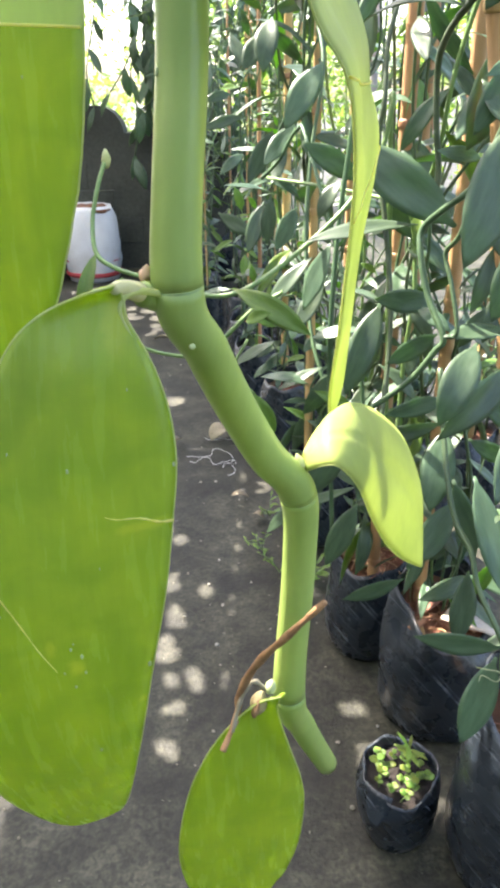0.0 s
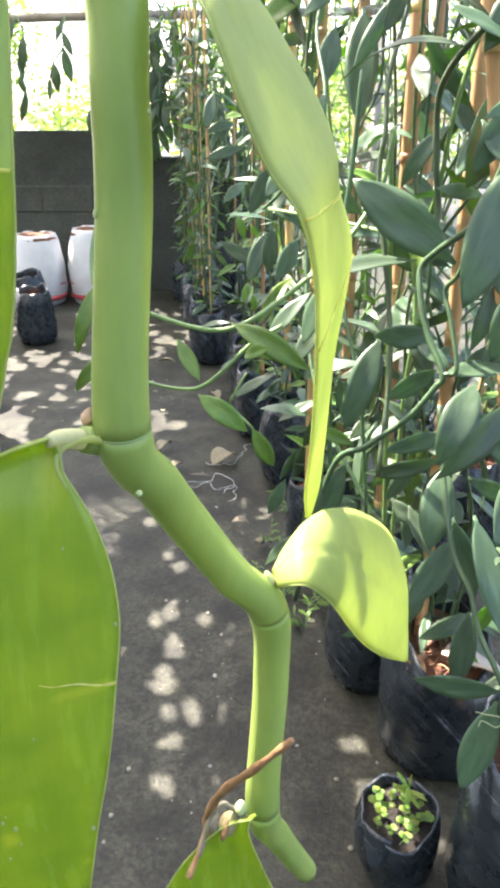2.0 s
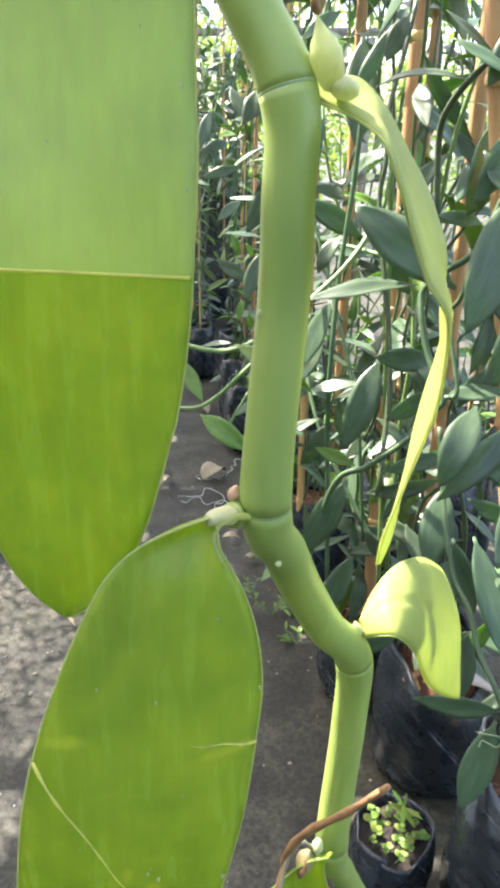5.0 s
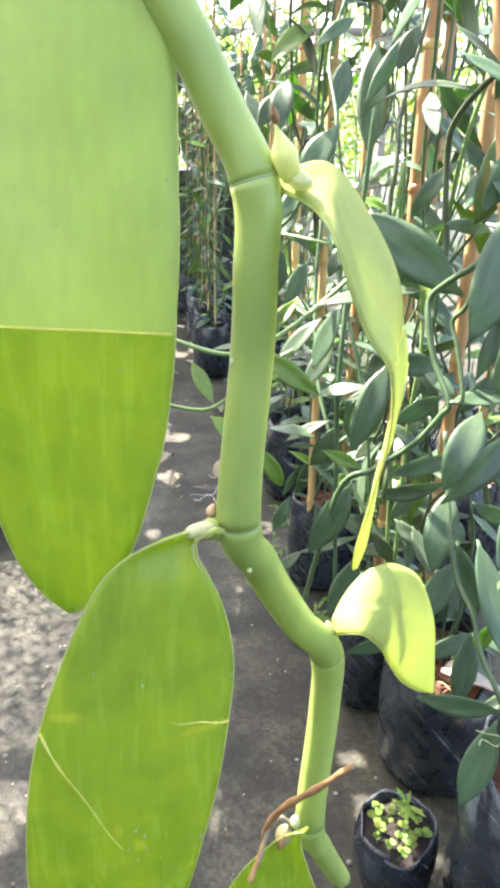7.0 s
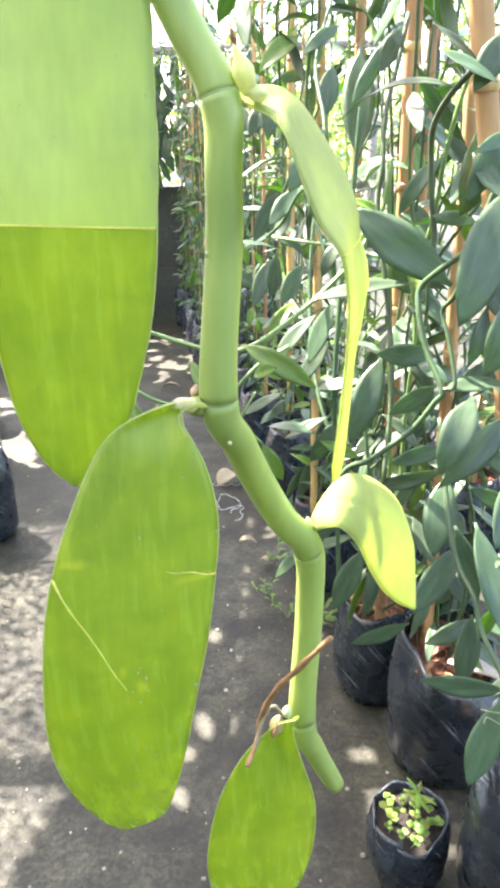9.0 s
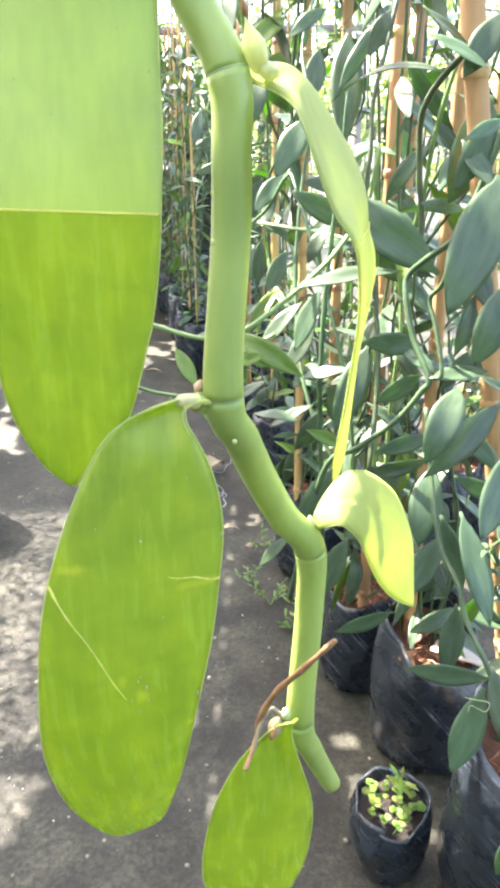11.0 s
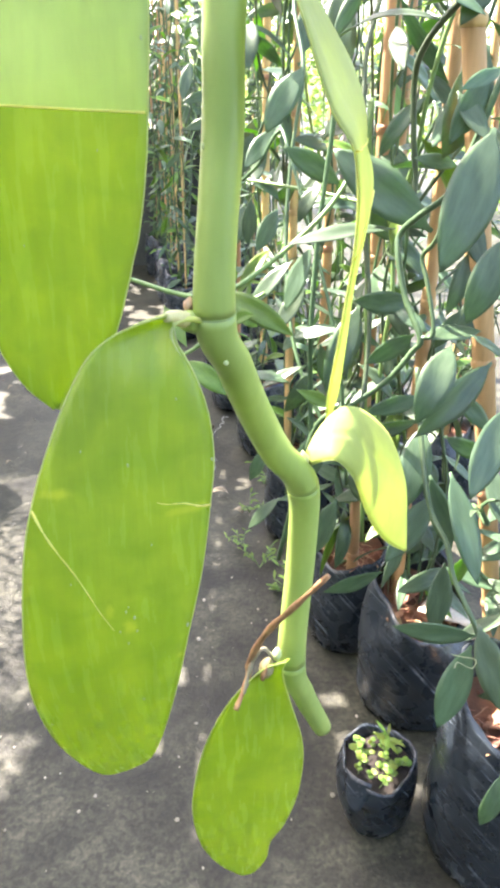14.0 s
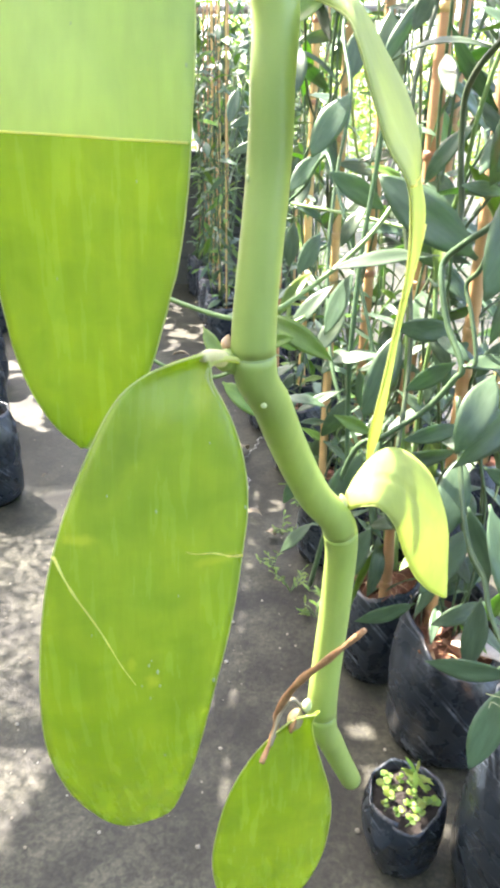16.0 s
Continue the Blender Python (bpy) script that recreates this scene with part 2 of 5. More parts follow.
def spline(points, per=6):
    """A smooth curve through the points."""
    p = [Vector(q) for q in points]
    p = [2 * p[0] - p[1]] + p + [2 * p[-1] - p[-2]]
    out = []
    for i in range(1, len(p) - 2):
        for k in range(per):
            u = k / per
            a, b, c, d = p[i - 1:i + 3]
            out.append(0.5 * ((2 * b) + (c - a) * u + (2 * a - 5 * b + 4 * c - d) * u * u + (3 * b - a - 3 * c + d) * u ** 3))
    return out + [p[-2]]


def evenly(line, count, close_ends=False):
    """The same line with that many points at equal steps, or at steps that shorten towards its ends."""
    far = [0.0]
    for a, b in zip(line, line[1:]):
        far.append(far[-1] + (b - a).length)
    out, i = [], 0
    for k in range(count):
        d = far[-1] * (0.5 - 0.5 * math.cos(math.pi * k / (count - 1)) if close_ends else k / (count - 1))
        while i < len(line) - 2 and far[i + 1] < d:
            i += 1
        out.append(line[i].lerp(line[i + 1], (d - far[i]) / max(far[i + 1] - far[i], 1e-9)))
    return out


def tube(bm, line, radius, sides=8, caps=True, ways=None):
    """A tube along a line; radius: a number, or one made from the way along it, 0 to 1."""
    rings, up = [], Vector((0.31, 0.77, 0.55))
    for i, q in enumerate(line):
        d = ways[i] if ways else (line[min(i + 1, len(line) - 1)] - line[max(i - 1, 0)]).normalized()
        x = d.cross(up).normalized()
        up = x.cross(d).normalized()
        r = radius(i / (len(line) - 1)) if callable(radius) else radius
        rings.append([bm.verts.new(q + (x * math.cos(2 * math.pi * k / sides) + up * math.sin(2 * math.pi * k / sides)) * r)
                      for k in range(sides)])
    for a, b in zip(rings, rings[1:]):
        for k in range(sides):
            bm.faces.new((a[k], a[(k + 1) % sides], b[(k + 1) % sides], b[k]))
    if caps:
        bm.faces.new(rings[0][::-1])
        bm.faces.new(rings[-1])
    return bm


def tube_mesh(name, line, radius, mat, sides=8):
    return mesh_of(tube(bmesh.new(), line, radius, sides), name, mat)


def sheet(bm, grid, thick):
    """A closed shell over a grid of points (rows of equal length), of that thickness."""
    rows, cols = len(grid), len(grid[0])
    def normal(i, j):
        a = grid[min(i + 1, rows - 1)][j] - grid[max(i - 1, 0)][j]
        b = grid[i][min(j + 1, cols - 1)] - grid[i][max(j - 1, 0)]
        v = b.cross(a)
        return v.normalized() if v.length > 1e-12 else Vector((0, 0, 1))
    mid = normal(rows // 2, cols // 2)
    top, low = [], []
    for i in range(rows):
        tr, lr = [], []
        for j in range(cols):
            v = normal(i, j) if 0 < i < rows - 1 else mid
            edge = 0.35 if j in (0, cols - 1) else 1.0
            tr.append(bm.verts.new(grid[i][j] + v * thick * 0.5 * edge))
            lr.append(bm.verts.new(grid[i][j] - v * thick * 0.5 * edge))
        top.append(tr)
        low.append(lr)
    for i in range(rows - 1):
        for j in range(cols - 1):
            bm.faces.new((top[i][j], top[i][j + 1], top[i + 1][j + 1], top[i + 1][j]))
            bm.faces.new((low[i][j], low[i + 1][j], low[i + 1][j + 1], low[i][j + 1]))
        bm.faces.new((top[i][0], top[i + 1][0], low[i + 1][0], low[i][0]))
        bm.faces.new((top[i][-1], low[i][-1], low[i + 1][-1], top[i + 1][-1]))
    bm.faces.new([top[0][j] for j in range(cols)][::-1] + [low[0][j] for j in range(cols)])
    bm.faces.new([top[-1][j] for j in range(cols)] + [low[-1][j] for j in range(cols)][::-1])
    return bm


def outline(s, blunt=0.7, stalk=0.06, neck=None):
    """Half the width of an oblong leaf at s of its length, of at most 1; neck: how slowly it widens from its stalk."""
    if s < stalk:
        return 0.10 + 0.04 * s / stalk
    u = (s - stalk) / (1 - stalk)
    power = blunt if u > 0.5 or neck is None else neck
    return max(0.14 * (1 - u) ** 2, math.sin(math.pi * u) ** power) if u < 1 else 0.0


def along(steps, s):
    """A smooth value at s from (s, value) steps."""
    for k in range(len(steps) - 1):
        (a, p), (b, q) = steps[k], steps[k + 1]
        if s <= b:
            u, h = (s - a) / (b - a), b - a
            (c, m), (d, w) = steps[max(k - 1, 0)], steps[min(k + 2, len(steps) - 1)]
            m, w = (q - m) / (b - c) * h, (w - p) / (d - a) * h
            return max(0.0, p + m * u + (3 * (q - p) - 2 * m - w) * u * u + (m + w - 2 * (q - p)) * u ** 3)
    return steps[-1][1]


def near_leaf(name, ribs, acrosses, half, mat, parent, label, profile, thick=0.0009, scars=(), cracks=(), sheen=None):
    """A leaf of the close vine: ribs, the midrib's bends; acrosses, which way its blade lies at the ends, the middle and so on."""
    n, m = 121, 16
    line = evenly(spline(ribs, 8), n, True)
    steps = [0.5 - 0.5 * math.cos(math.pi * i / (n - 1)) for i in range(n)]
    ac = [Vector(a).normalized() for a in acrosses]
    if sheen:
        edge = min(steps, key=lambda u: abs(u - sheen[0]))
        sheen, cracks = (edge, sheen[1]), [(edge, c[1], edge, c[3]) for c in cracks]
    grid = []
    for i, q in enumerate(line):
        s = steps[i]
        d = (line[min(i + 1, n - 1)] - line[max(i - 1, 0)]).normalized()
        k = s * (len(ac) - 1)
        a = ac[int(min(k, len(ac) - 2))].lerp(ac[int(min(k, len(ac) - 2)) + 1], k - int(min(k, len(ac) - 2)))
        a = (a - d * a.dot(d)).normalized()
        nn = a.cross(d).normalized()
        w = half * along(profile, s) if 0 < i < n - 1 else half * (0.1 if i == 0 else 0.03)
        w *= 1 + 0.022 * noise.noise((s * 9, half * 900, 0)) + 0.008 * noise.noise((s * 40, half * 900, 2))
        row = []
        for j in range(m + 1):
            v = 2 * j / m - 1
            lift = -0.025 * half * math.exp(-(v / 0.08) ** 2)
            lift += 0.004 * half * math.cos(v * 46) + 0.05 * half * noise.noise((s * 5, v * 1.3, half * 700))
            row.append(q + a * v * w + nn * lift)
        grid.append(row)
    return dress_leaf(name, grid, steps, mat, parent, label, thick, scars, cracks, sheen)


def edge_leaf(name, left, right, mat, parent, label, camber=0.0, rib=0.02, thick=0.0009, scars=(), cracks=(), funnel=0.0):
    """A leaf of the close vine between its two margins; camber: how far the blade bellies out between them."""
    m, per = 16, 7
    if len(left) == len(right):
        one, two = spline(left, per), spline(right, per)
    else:
        one, two = (evenly(spline(edge, 8), 73) for edge in (left, right))
    n = len(one)
    steps = [i / (n - 1) for i in range(n)]
    grid = []
    for i, (p, q) in enumerate(zip(one, two)):
        ahead = one[min(i + 1, n - 1)] + two[min(i + 1, n - 1)] - one[max(i - 1, 0)] - two[max(i - 1, 0)]
        nn = (q - p).cross(ahead)
        nn = nn.normalized() if nn.length > 1e-12 else Vector((0, -1, 0))
        if nn.y > 0:
            nn.negate()
        w = (q - p).length / 2
        row = []
        for j in range(m + 1):
            v = 2 * j / m - 1
            lift = camber * w * (1 - v * v) - rib * w * math.exp(-(v / 0.09) ** 2) - funnel * w * (1 - v * v) * math.exp(-(steps[i] / 0.17) ** 2)
            lift += 0.006 * w * math.cos(v * 40) + 0.05 * w * noise.noise((steps[i] * 5, v * 1.3, w * 90)) * (1 - v * v)
            row.append(p.lerp(q, (v + 1) / 2) + nn * lift)
        grid.append(row)
    return dress_leaf(name, grid, steps, mat, parent, label, thick, scars, cracks)


def dress_leaf(name, grid, steps, mat, parent, label, thick, scars=(), cracks=(), sheen=None):
    """The blade over a grid, with its margin, scars and healed cracks."""
    n, m = len(grid), len(grid[0]) - 1
    me = mesh_of(sheet(bmesh.new(), grid, thick), name, mat)
    if sheen:                       # paler faces above a crease: sky sheen put into the colour
        me.materials.append(sheen[1])
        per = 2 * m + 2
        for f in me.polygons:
            if f.index < len(me.polygons) - 2 and steps[f.index // per] < sheen[0] - 1e-6:
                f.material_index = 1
    leaf = part(name, me, parent, label)

    def spot(u, v):
        """A place on the side that faces the path, and the way out from it."""
        i = max(k for k in range(n - 1) if steps[k] <= min(max(u, 0.0), 0.9995))
        x, y = i + (min(max(u, 0.0), 0.9995) - steps[i]) / (steps[i + 1] - steps[i]), min((v + 1) / 2, 0.999) * m
        j = int(y)
        q = grid[i][j].lerp(grid[i][j + 1], y - j).lerp(grid[i + 1][j].lerp(grid[i + 1][j + 1], y - j), x - i)
        out = (grid[i][j + 1] - grid[i][j]).cross(grid[i + 1][j] - grid[i][j])
        out = out.normalized() if out.length else Vector((0, -1, 0))
        return q + out * (-1 if out.y > 0 else 1) * thick * 0.5, out
    edge = [r[0] for r in grid] + [r[-1] for r in grid[::-1]]
    part("rim", tube_mesh("rim", edge, 0.00022, RIM, 6), leaf, "thin yellowish leaf margin")
    for u, v, size in scars:
        q, out = spot(u, v)
        part("scar", blob_mesh("scar", (size * 0.75, size * 1.5, size * 0.22), SCAR, 0, u * 90), leaf, "pale scar on the leaf", Matrix.Translation(q) @ out.to_track_quat("Z", "Y").to_matrix().to_4x4())
    for u0, v0, u1, v1 in cracks:
        pts = []
        for k in range(13):
            w = k / 12
            pts.append(spot(u0 + (u1 - u0) * w - (-0.010 * math.sin(math.pi * w) * (1 if u1 > u0 else 0.1) - 0.002 * math.sin(w * 9) if abs(v1 - v0) < 1.5 else 0), v0 + (v1 - v0) * w)[0])
        part("crack", tube_mesh("crack", pts, 0.00027 if abs(v1 - v0) > 1.5 else lambda w: 0.00024 * (1.15 - 0.8 * w) * (1 + 0.35 * math.sin(w * 31)), CRACK, 6), leaf, "yellowish healed crack")
    return leaf


def leaf_mesh(name, ratio, bend, fold, mat, blunt=0.75, rows=15, cols=6, thick=0.004, twist=0.0):
    """A leaf one long from (0, 0, 0) to (0, 1, 0), of that half width, drooping by bend degrees, upper side to +z."""
    pts, q, ang = [], Vector((0, 0, 0)), radians(bend) / 2
    for i in range(rows):
        s = i / (rows - 1)
        a = ang - radians(bend) * s
        pts.append((s, q.copy(), a))
        q += Vector((0, math.cos(a), math.sin(a))) / (rows - 1)
    end = pts[-1][1]
    turn = Matrix.Rotation(-math.atan2(end.z, end.y), 3, "X") * (1 / end.length)
    grid = []
    for s, q, a in pts:
        w = ratio * (outline(s, blunt + 0.1, 0.05, 0.66) if 0 < s < 1 else (0.1 if s == 0 else 0.02))
        tw = radians(twist) * (s - 0.4)
        row = []
        for j in range(cols + 1):
            v = 2 * j / cols - 1
            x, z = v * w, fold * abs(v) * w + 0.05 * w * math.sin(11 * s + 3 * v)
            x, z = x * math.cos(tw) - z * math.sin(tw), x * math.sin(tw) + z * math.cos(tw)
            row.append(turn @ (q + Vector((x, -z * math.sin(a), z * math.cos(a)))))
        grid.append(row)
    return mesh_of(sheet(bmesh.new(), grid, thick), name, mat)


DARK = [leaf_mesh("leaf", r, b, f, LEAF_DARK, bl, twist=tw) for r, b, f, bl, tw in
        ((0.12, 20, 0.14, 0.95, 10), (0.14, 45, 0.10, 0.85, -20), (0.15, 10, 0.08, 0.78, 0), (0.16, 60, 0.14, 0.8, 30),
         (0.10, 70, 0.2, 1.0, -35), (0.17, 30, 0.06, 0.74, 15), (0.13, -15, 0.12, 0.9, 40))]
LIGHT = [leaf_mesh("leaf", r, b, f, LEAF_LIGHT, bl, twist=tw) for r, b, f, bl, tw in
         ((0.13, 20, 0.3, 1.0, 10), (0.16, 45, 0.25, 0.85, -20), (0.12, 60, 0.35, 0.9, 30))]


def leaf_between(parent, base, tip, up=(0, -0.6, 0.8), form=0, stock=DARK, wide=1.0, label=""):
    """A leaf from its base to its tip, its upper side towards up."""
    base, tip = Vector(base), Vector(tip)
    y = tip - base
    length = y.length * max(1.0, wide / 1.15) ** 0.6
    wide = min(wide, 1.15)
    y.normalize()
    z = Vector(up)
    z = (z - y * z.dot(y)).normalized()
    x = y.cross(z)
    m = Matrix((x, y, z)).transposed().to_4x4() @ Matrix.Diagonal((length * wide, length, length, 1))
    return part("leaf", stock[form % len(stock)], parent, label, Matrix.Translation(base - parent.location) @ m)


def blob_mesh(name, size, mat, pinch=0.0, seed=0):
    """A small bud: a rounded, uneven body drawn out along z."""
    bm = bmesh.new()
    bmesh.ops.create_uvsphere(bm, u_segments=14, v_segments=10, radius=1)
    for v in bm.verts:
        v.co *= 1 + 0.15 * noise.noise(v.co * 2.3 + Vector((seed, 0, 0)))
        k = 1 - pinch * max(0, v.co.z)
        v.co = Vector((v.co.x * size[0] * k, v.co.y * size[1] * k, v.co.z * size[2]))
    return mesh_of(bm, name, mat)


# ---- ground, wall and distance ----
def ground_sheet():
    bm = bmesh.new()
    xs = [-400, -60, -12] + [-4 + 0.1 * i for i in range(71)] + [6, 12, 60, 400]
    ys = [-400, -60, -12, -3] + [-1 + 0.1 * i for i in range(75)] + [8, 12, 60, 400]
    v = [[bm.verts.new((x, y, 0.012 * noise.noise((x * 1.1, y * 1.1, 0)) + 0.006 * noise.noise((x * 5, y * 5, 3))
                        if -4 <= x <= 3.05 and -1 <= y <= 6.45 else 0.0)) for y in ys] for x in xs]
    for a, b in zip(v, v[1:]):
        for j in range(len(ys) - 1):
            bm.faces.new((a[j], b[j], b[j + 1], a[j + 1]))
    return mesh_of(bm, "ground", GROUND)


tagged(new("ground", ground_sheet()), "grey packed earth floor with dappled sunlight", "ground", kind="structure")


def back_wall():
    wall = thing("wall_back", "low dark weathered concrete block wall", "wall", kind="structure", at=(0, 5.9, 0))
    rnd = random.Random(5)
    course, x0 = 0.2, -3.2
    blocks = []
    for k in range(5):
        x = x0 - (0.2 if k % 2 else 0)
        while x < -0.1:
            w = 0.4
            bm = bmesh.new()
            bmesh.ops.create_cube(bm, size=1, matrix=Matrix.Translation((x + w / 2, rnd.uniform(-0.008, 0.008), k * course + course / 2))
                                  @ Matrix.Diagonal((w - 0.006, 0.15, course - 0.006, 1)))
            bmesh.ops.bevel(bm, geom=bm.edges[:], offset=0.008, segments=1, affect="EDGES")
            part("block", mesh_of(bm, "block", WALL, False), wall)
            x += w
    bm = bmesh.new()
    bmesh.ops.create_cube(bm, size=1, matrix=Matrix.Translation((-1.55, 0, 0.495)) @ Matrix.Diagonal((3.2, 0.143, 0.99, 1)))
    part("mortar", mesh_of(bm, "mortar", WALL, False), wall)
    # the rounded hump on top
    bm = bmesh.new()
    prof = [Vector((-3.0, 0, 0.98))] + [Vector((-1.30 + 0.2 * math.sin(a), 0, 0.98 + 0.2 * math.cos(a))) for a in
                                       [radians(d) for d in range(0, 91, 10)]]
    prof.insert(1, Vector((-3.0, 0, 1.18)))
    front = [bm.verts.new(q + Vector((0, -0.075, 0))) for q in prof]
    back = [bm.verts.new(q + Vector((0, 0.075, 0))) for q in prof]
    bm.faces.new(front)
    bm.faces.new(back[::-1])
    for i in range(len(prof)):
        j = (i + 1) % len(prof)
        bm.faces.new((front[j], front[i], back[i], back[j]))
    part("coping", mesh_of(bm, "coping", WALL, False), wall, "rounded concrete coping")


back_wall()


def leaf_cloud(name, count, where, size, mat, seed, label, category):
    """Many small leaves that nobody could count."""
    rnd = random.Random(seed)
    verts, faces = [], []
    for _ in range(count):
        c = Vector(where(rnd))
        d = Vector((rnd.gauss(0, 1), rnd.gauss(0, 1), rnd.gauss(-0.3, 0.7))).normalized()
        s = d.cross(Vector((rnd.gauss(0, 1), rnd.gauss(0, 1), rnd.gauss(0, 1)))).normalized()
        n = d.cross(s)
        l = size * rnd.uniform(0.6, 1.3)
        k = len(verts)
        verts += [c, c + d * l * 0.5 + s * l * 0.22 + n * l * 0.05, c + d * l, c + d * l * 0.5 - s * l * 0.22 + n * l * 0.05]
        faces += [(k, k + 1, k + 2), (k, k + 2, k + 3)]
    me = bpy.data.meshes.new(name)
    me.from_pydata(verts, [], faces)
    me.materials.append(mat)
    return tagged(new(name, me), label, category, kind="stuff")


def clumps(rnd, box, n, spread):
    return [(rnd.uniform(*box[0]), rnd.uniform(*box[1]), rnd.uniform(*box[2]), rnd.uniform(0.6, 1.3) * spread) for _ in range(n)]


far_clumps = clumps(random.Random(2), ((-4.5, 6), (7.6, 12), (0.3, 2.6)), 80, 0.55)
leaf_cloud("bushes", 24000, lambda r: (lambda c: (r.gauss(c[0], c[3] * 0.6), r.gauss(c[1], c[3] * 0.6), abs(r.gauss(c[2], c[3] * 0.5))))(r.choice(far_clumps)),
           0.10, BUSH, 3, "pale sunlit bushes behind the wall", "bushes")
side_clumps = clumps(random.Random(4), ((2.4, 5.5), (0.0, 9), (0.0, 1.0)), 50, 0.4)
leaf_cloud("hedge", 3200, lambda r: (lambda c: (r.gauss(c[0], c[3] * 0.6), r.gauss(c[1], c[3] * 0.6), abs(r.gauss(c[2], c[3] * 0.5))))(r.choice(side_clumps)),
           0.13, BUSH, 6, "bright sunlit shrubs beside the growing rows", "bushes")


# ---- unseen roof, added to shade and dapple the light ----
def unseen_roof():
    roof = thing("unseen_roof", "unseen pale shade cloth over a timber frame, its gaps placed to dapple sunlight", "roof", kind="structure", at=(0, 0, 2.25))
    bm = bmesh.new()
    cell, corner = 0.026, {}

    def knot(i, j):
        """A corner of the weave, a little out of place."""
        if (i, j) not in corner:
            d = noise.noise_vector((i * 0.9, j * 0.9, 4.4)) * cell * 0.75
            corner[i, j] = bm.verts.new((i * cell + d.x, j * cell + d.y, d.z * 0.3))
        return corner[i, j]

    FX, FY = -0.62, 0.69                                  # a stretch kept whole to shade the near vine
    # holes placed where sun rays to chosen spots cross the cloth
    sun_holes = [(-1.66, 3.22, 0.026), (-1.57, 3.03, 0.024), (-1.52, 2.97, 0.030), (-1.52, 2.74, 0.030), (-1.56, 2.69, 0.024), (-1.49, 2.58, 0.034), (-1.50, 2.45, 0.036), (-1.47, 2.35, 0.024), (-1.42, 2.36, 0.024), (-1.45, 2.23, 0.044), (-1.46, 2.18, 0.034), (-1.42, 2.70, 0.024), (-1.06, 2.24, 0.034), (-1.27, 3.29, 0.030), (-1.69, 3.67, 0.040), (-1.85, 4.11, 0.045), (-0.590, 0.776, 0.072), (-0.548, 0.690, 0.042), (-0.930, 1.905, 0.036),
             (-0.74, 2.13, 0.05), (-0.87, 2.38, 0.03), (-0.70, 1.77, 0.025)]

    def in_sun_hole(x, y):
        """Whether a hole placed to let the sun through lies here."""
        return any(math.hypot((x - a) * 1.5, (y - b) * 0.75) < r * (1 + 0.9 * noise.noise(((x - 0.013) * 30, (y - 0.013) * 30, 5))) for a, b, r in sun_holes)

    west, east, near, far = -100, -52, 30, 138              # a finer weave, opened to mottle light on the floor
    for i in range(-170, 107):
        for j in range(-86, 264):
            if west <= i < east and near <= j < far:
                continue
            x, y = i * cell, j * cell
            fray = 0.6 * noise.noise((x * 3.5, y * 2.6, 7.3)) + 0.8 * noise.noise((x * 11, y * 8, 2.1))
            # cloth closed or opened by zone, to set where sun and shade fall
            limit = 0.62 if -1.75 < x < (-0.78 if y < 2.7 else -1.05) or math.hypot((x - FX) / 0.22, (y - FY) / 0.3) < 1 else (-0.25 if x > -0.1 and y < 1.7 else -1.5 if x > -0.1 else (-0.45 if y < 4.4 else -0.6) if x > -0.78 else 0.30)
            # one more patch kept closed, to shade a leaf over a bag
            shade_patch = math.hypot((x + 0.69) / 0.10, (y - 1.52) / 0.13) < 1 + 0.3 * noise.noise((x * 20, y * 20, 8))
            if (fray > limit and not shade_patch) or in_sun_hole(x + 0.013, y + 0.013):
                continue
            bm.faces.new((knot(i, j), knot(i + 1, j), knot(i + 1, j + 1), knot(i, j + 1)))
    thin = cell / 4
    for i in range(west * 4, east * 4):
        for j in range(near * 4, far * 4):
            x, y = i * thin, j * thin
            opening = 0.16 * noise.noise((x * 7, y * 6, 2.1)) + 0.10 * noise.noise((x * 38, y * 34, 9.4)) + 0.8 * noise.noise((x * 161, y * 157, 1.7))
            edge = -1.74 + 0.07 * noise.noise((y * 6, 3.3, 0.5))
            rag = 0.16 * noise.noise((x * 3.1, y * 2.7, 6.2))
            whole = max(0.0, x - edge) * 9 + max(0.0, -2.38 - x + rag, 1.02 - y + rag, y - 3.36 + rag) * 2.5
            if opening > 0.14 + whole or in_sun_hole(x + thin / 2, y + thin / 2):
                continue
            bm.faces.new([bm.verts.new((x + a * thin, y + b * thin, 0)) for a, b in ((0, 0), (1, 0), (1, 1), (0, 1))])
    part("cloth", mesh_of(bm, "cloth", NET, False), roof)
    for y in (-2.2, 0.15, 2.2, 4.3):
        part("beam", tube_mesh("beam", [Vector((-4.4, y, -0.04)), Vector((3, y, -0.04))], 0.035, TIMBER), roof)
    for x in (-4.2, 2.7):
        for y in (-2.2, 4.3):
            part("post", tube_mesh("post", [Vector((x, y, -2.25)), Vector((x, y, -0.05))], 0.045, TIMBER), roof)
    return roof


unseen_roof()


def unseen_net_wall(name, a, b, label):
    """An unseen hung sheet of dark netting from a to b, with slack folds."""
    bm, a, b = bmesh.new(), Vector(a), Vector(b)
    side = (b - a).cross(Vector((0, 0, 1))).normalized()
    grid = [[a.lerp(b, i / 40) + Vector((0, 0, 2.2 * j / 8)) + side * 0.05 * noise.noise((i * 0.4, j * 0.25, a.x)) for j in range(9)] for i in range(41)]
    tagged(new(name, mesh_of(sheet(bm, grid, 0.004), name, NET_DARK)), label, "wall", kind="structure")


# netting added out of view to cut the fill light from behind and the left
unseen_net_wall("wall_south_unseen", (-4.4, -2.35, 0.0), (2.9, -2.35, 0.0), "unseen dark green netting added behind the path to block light")
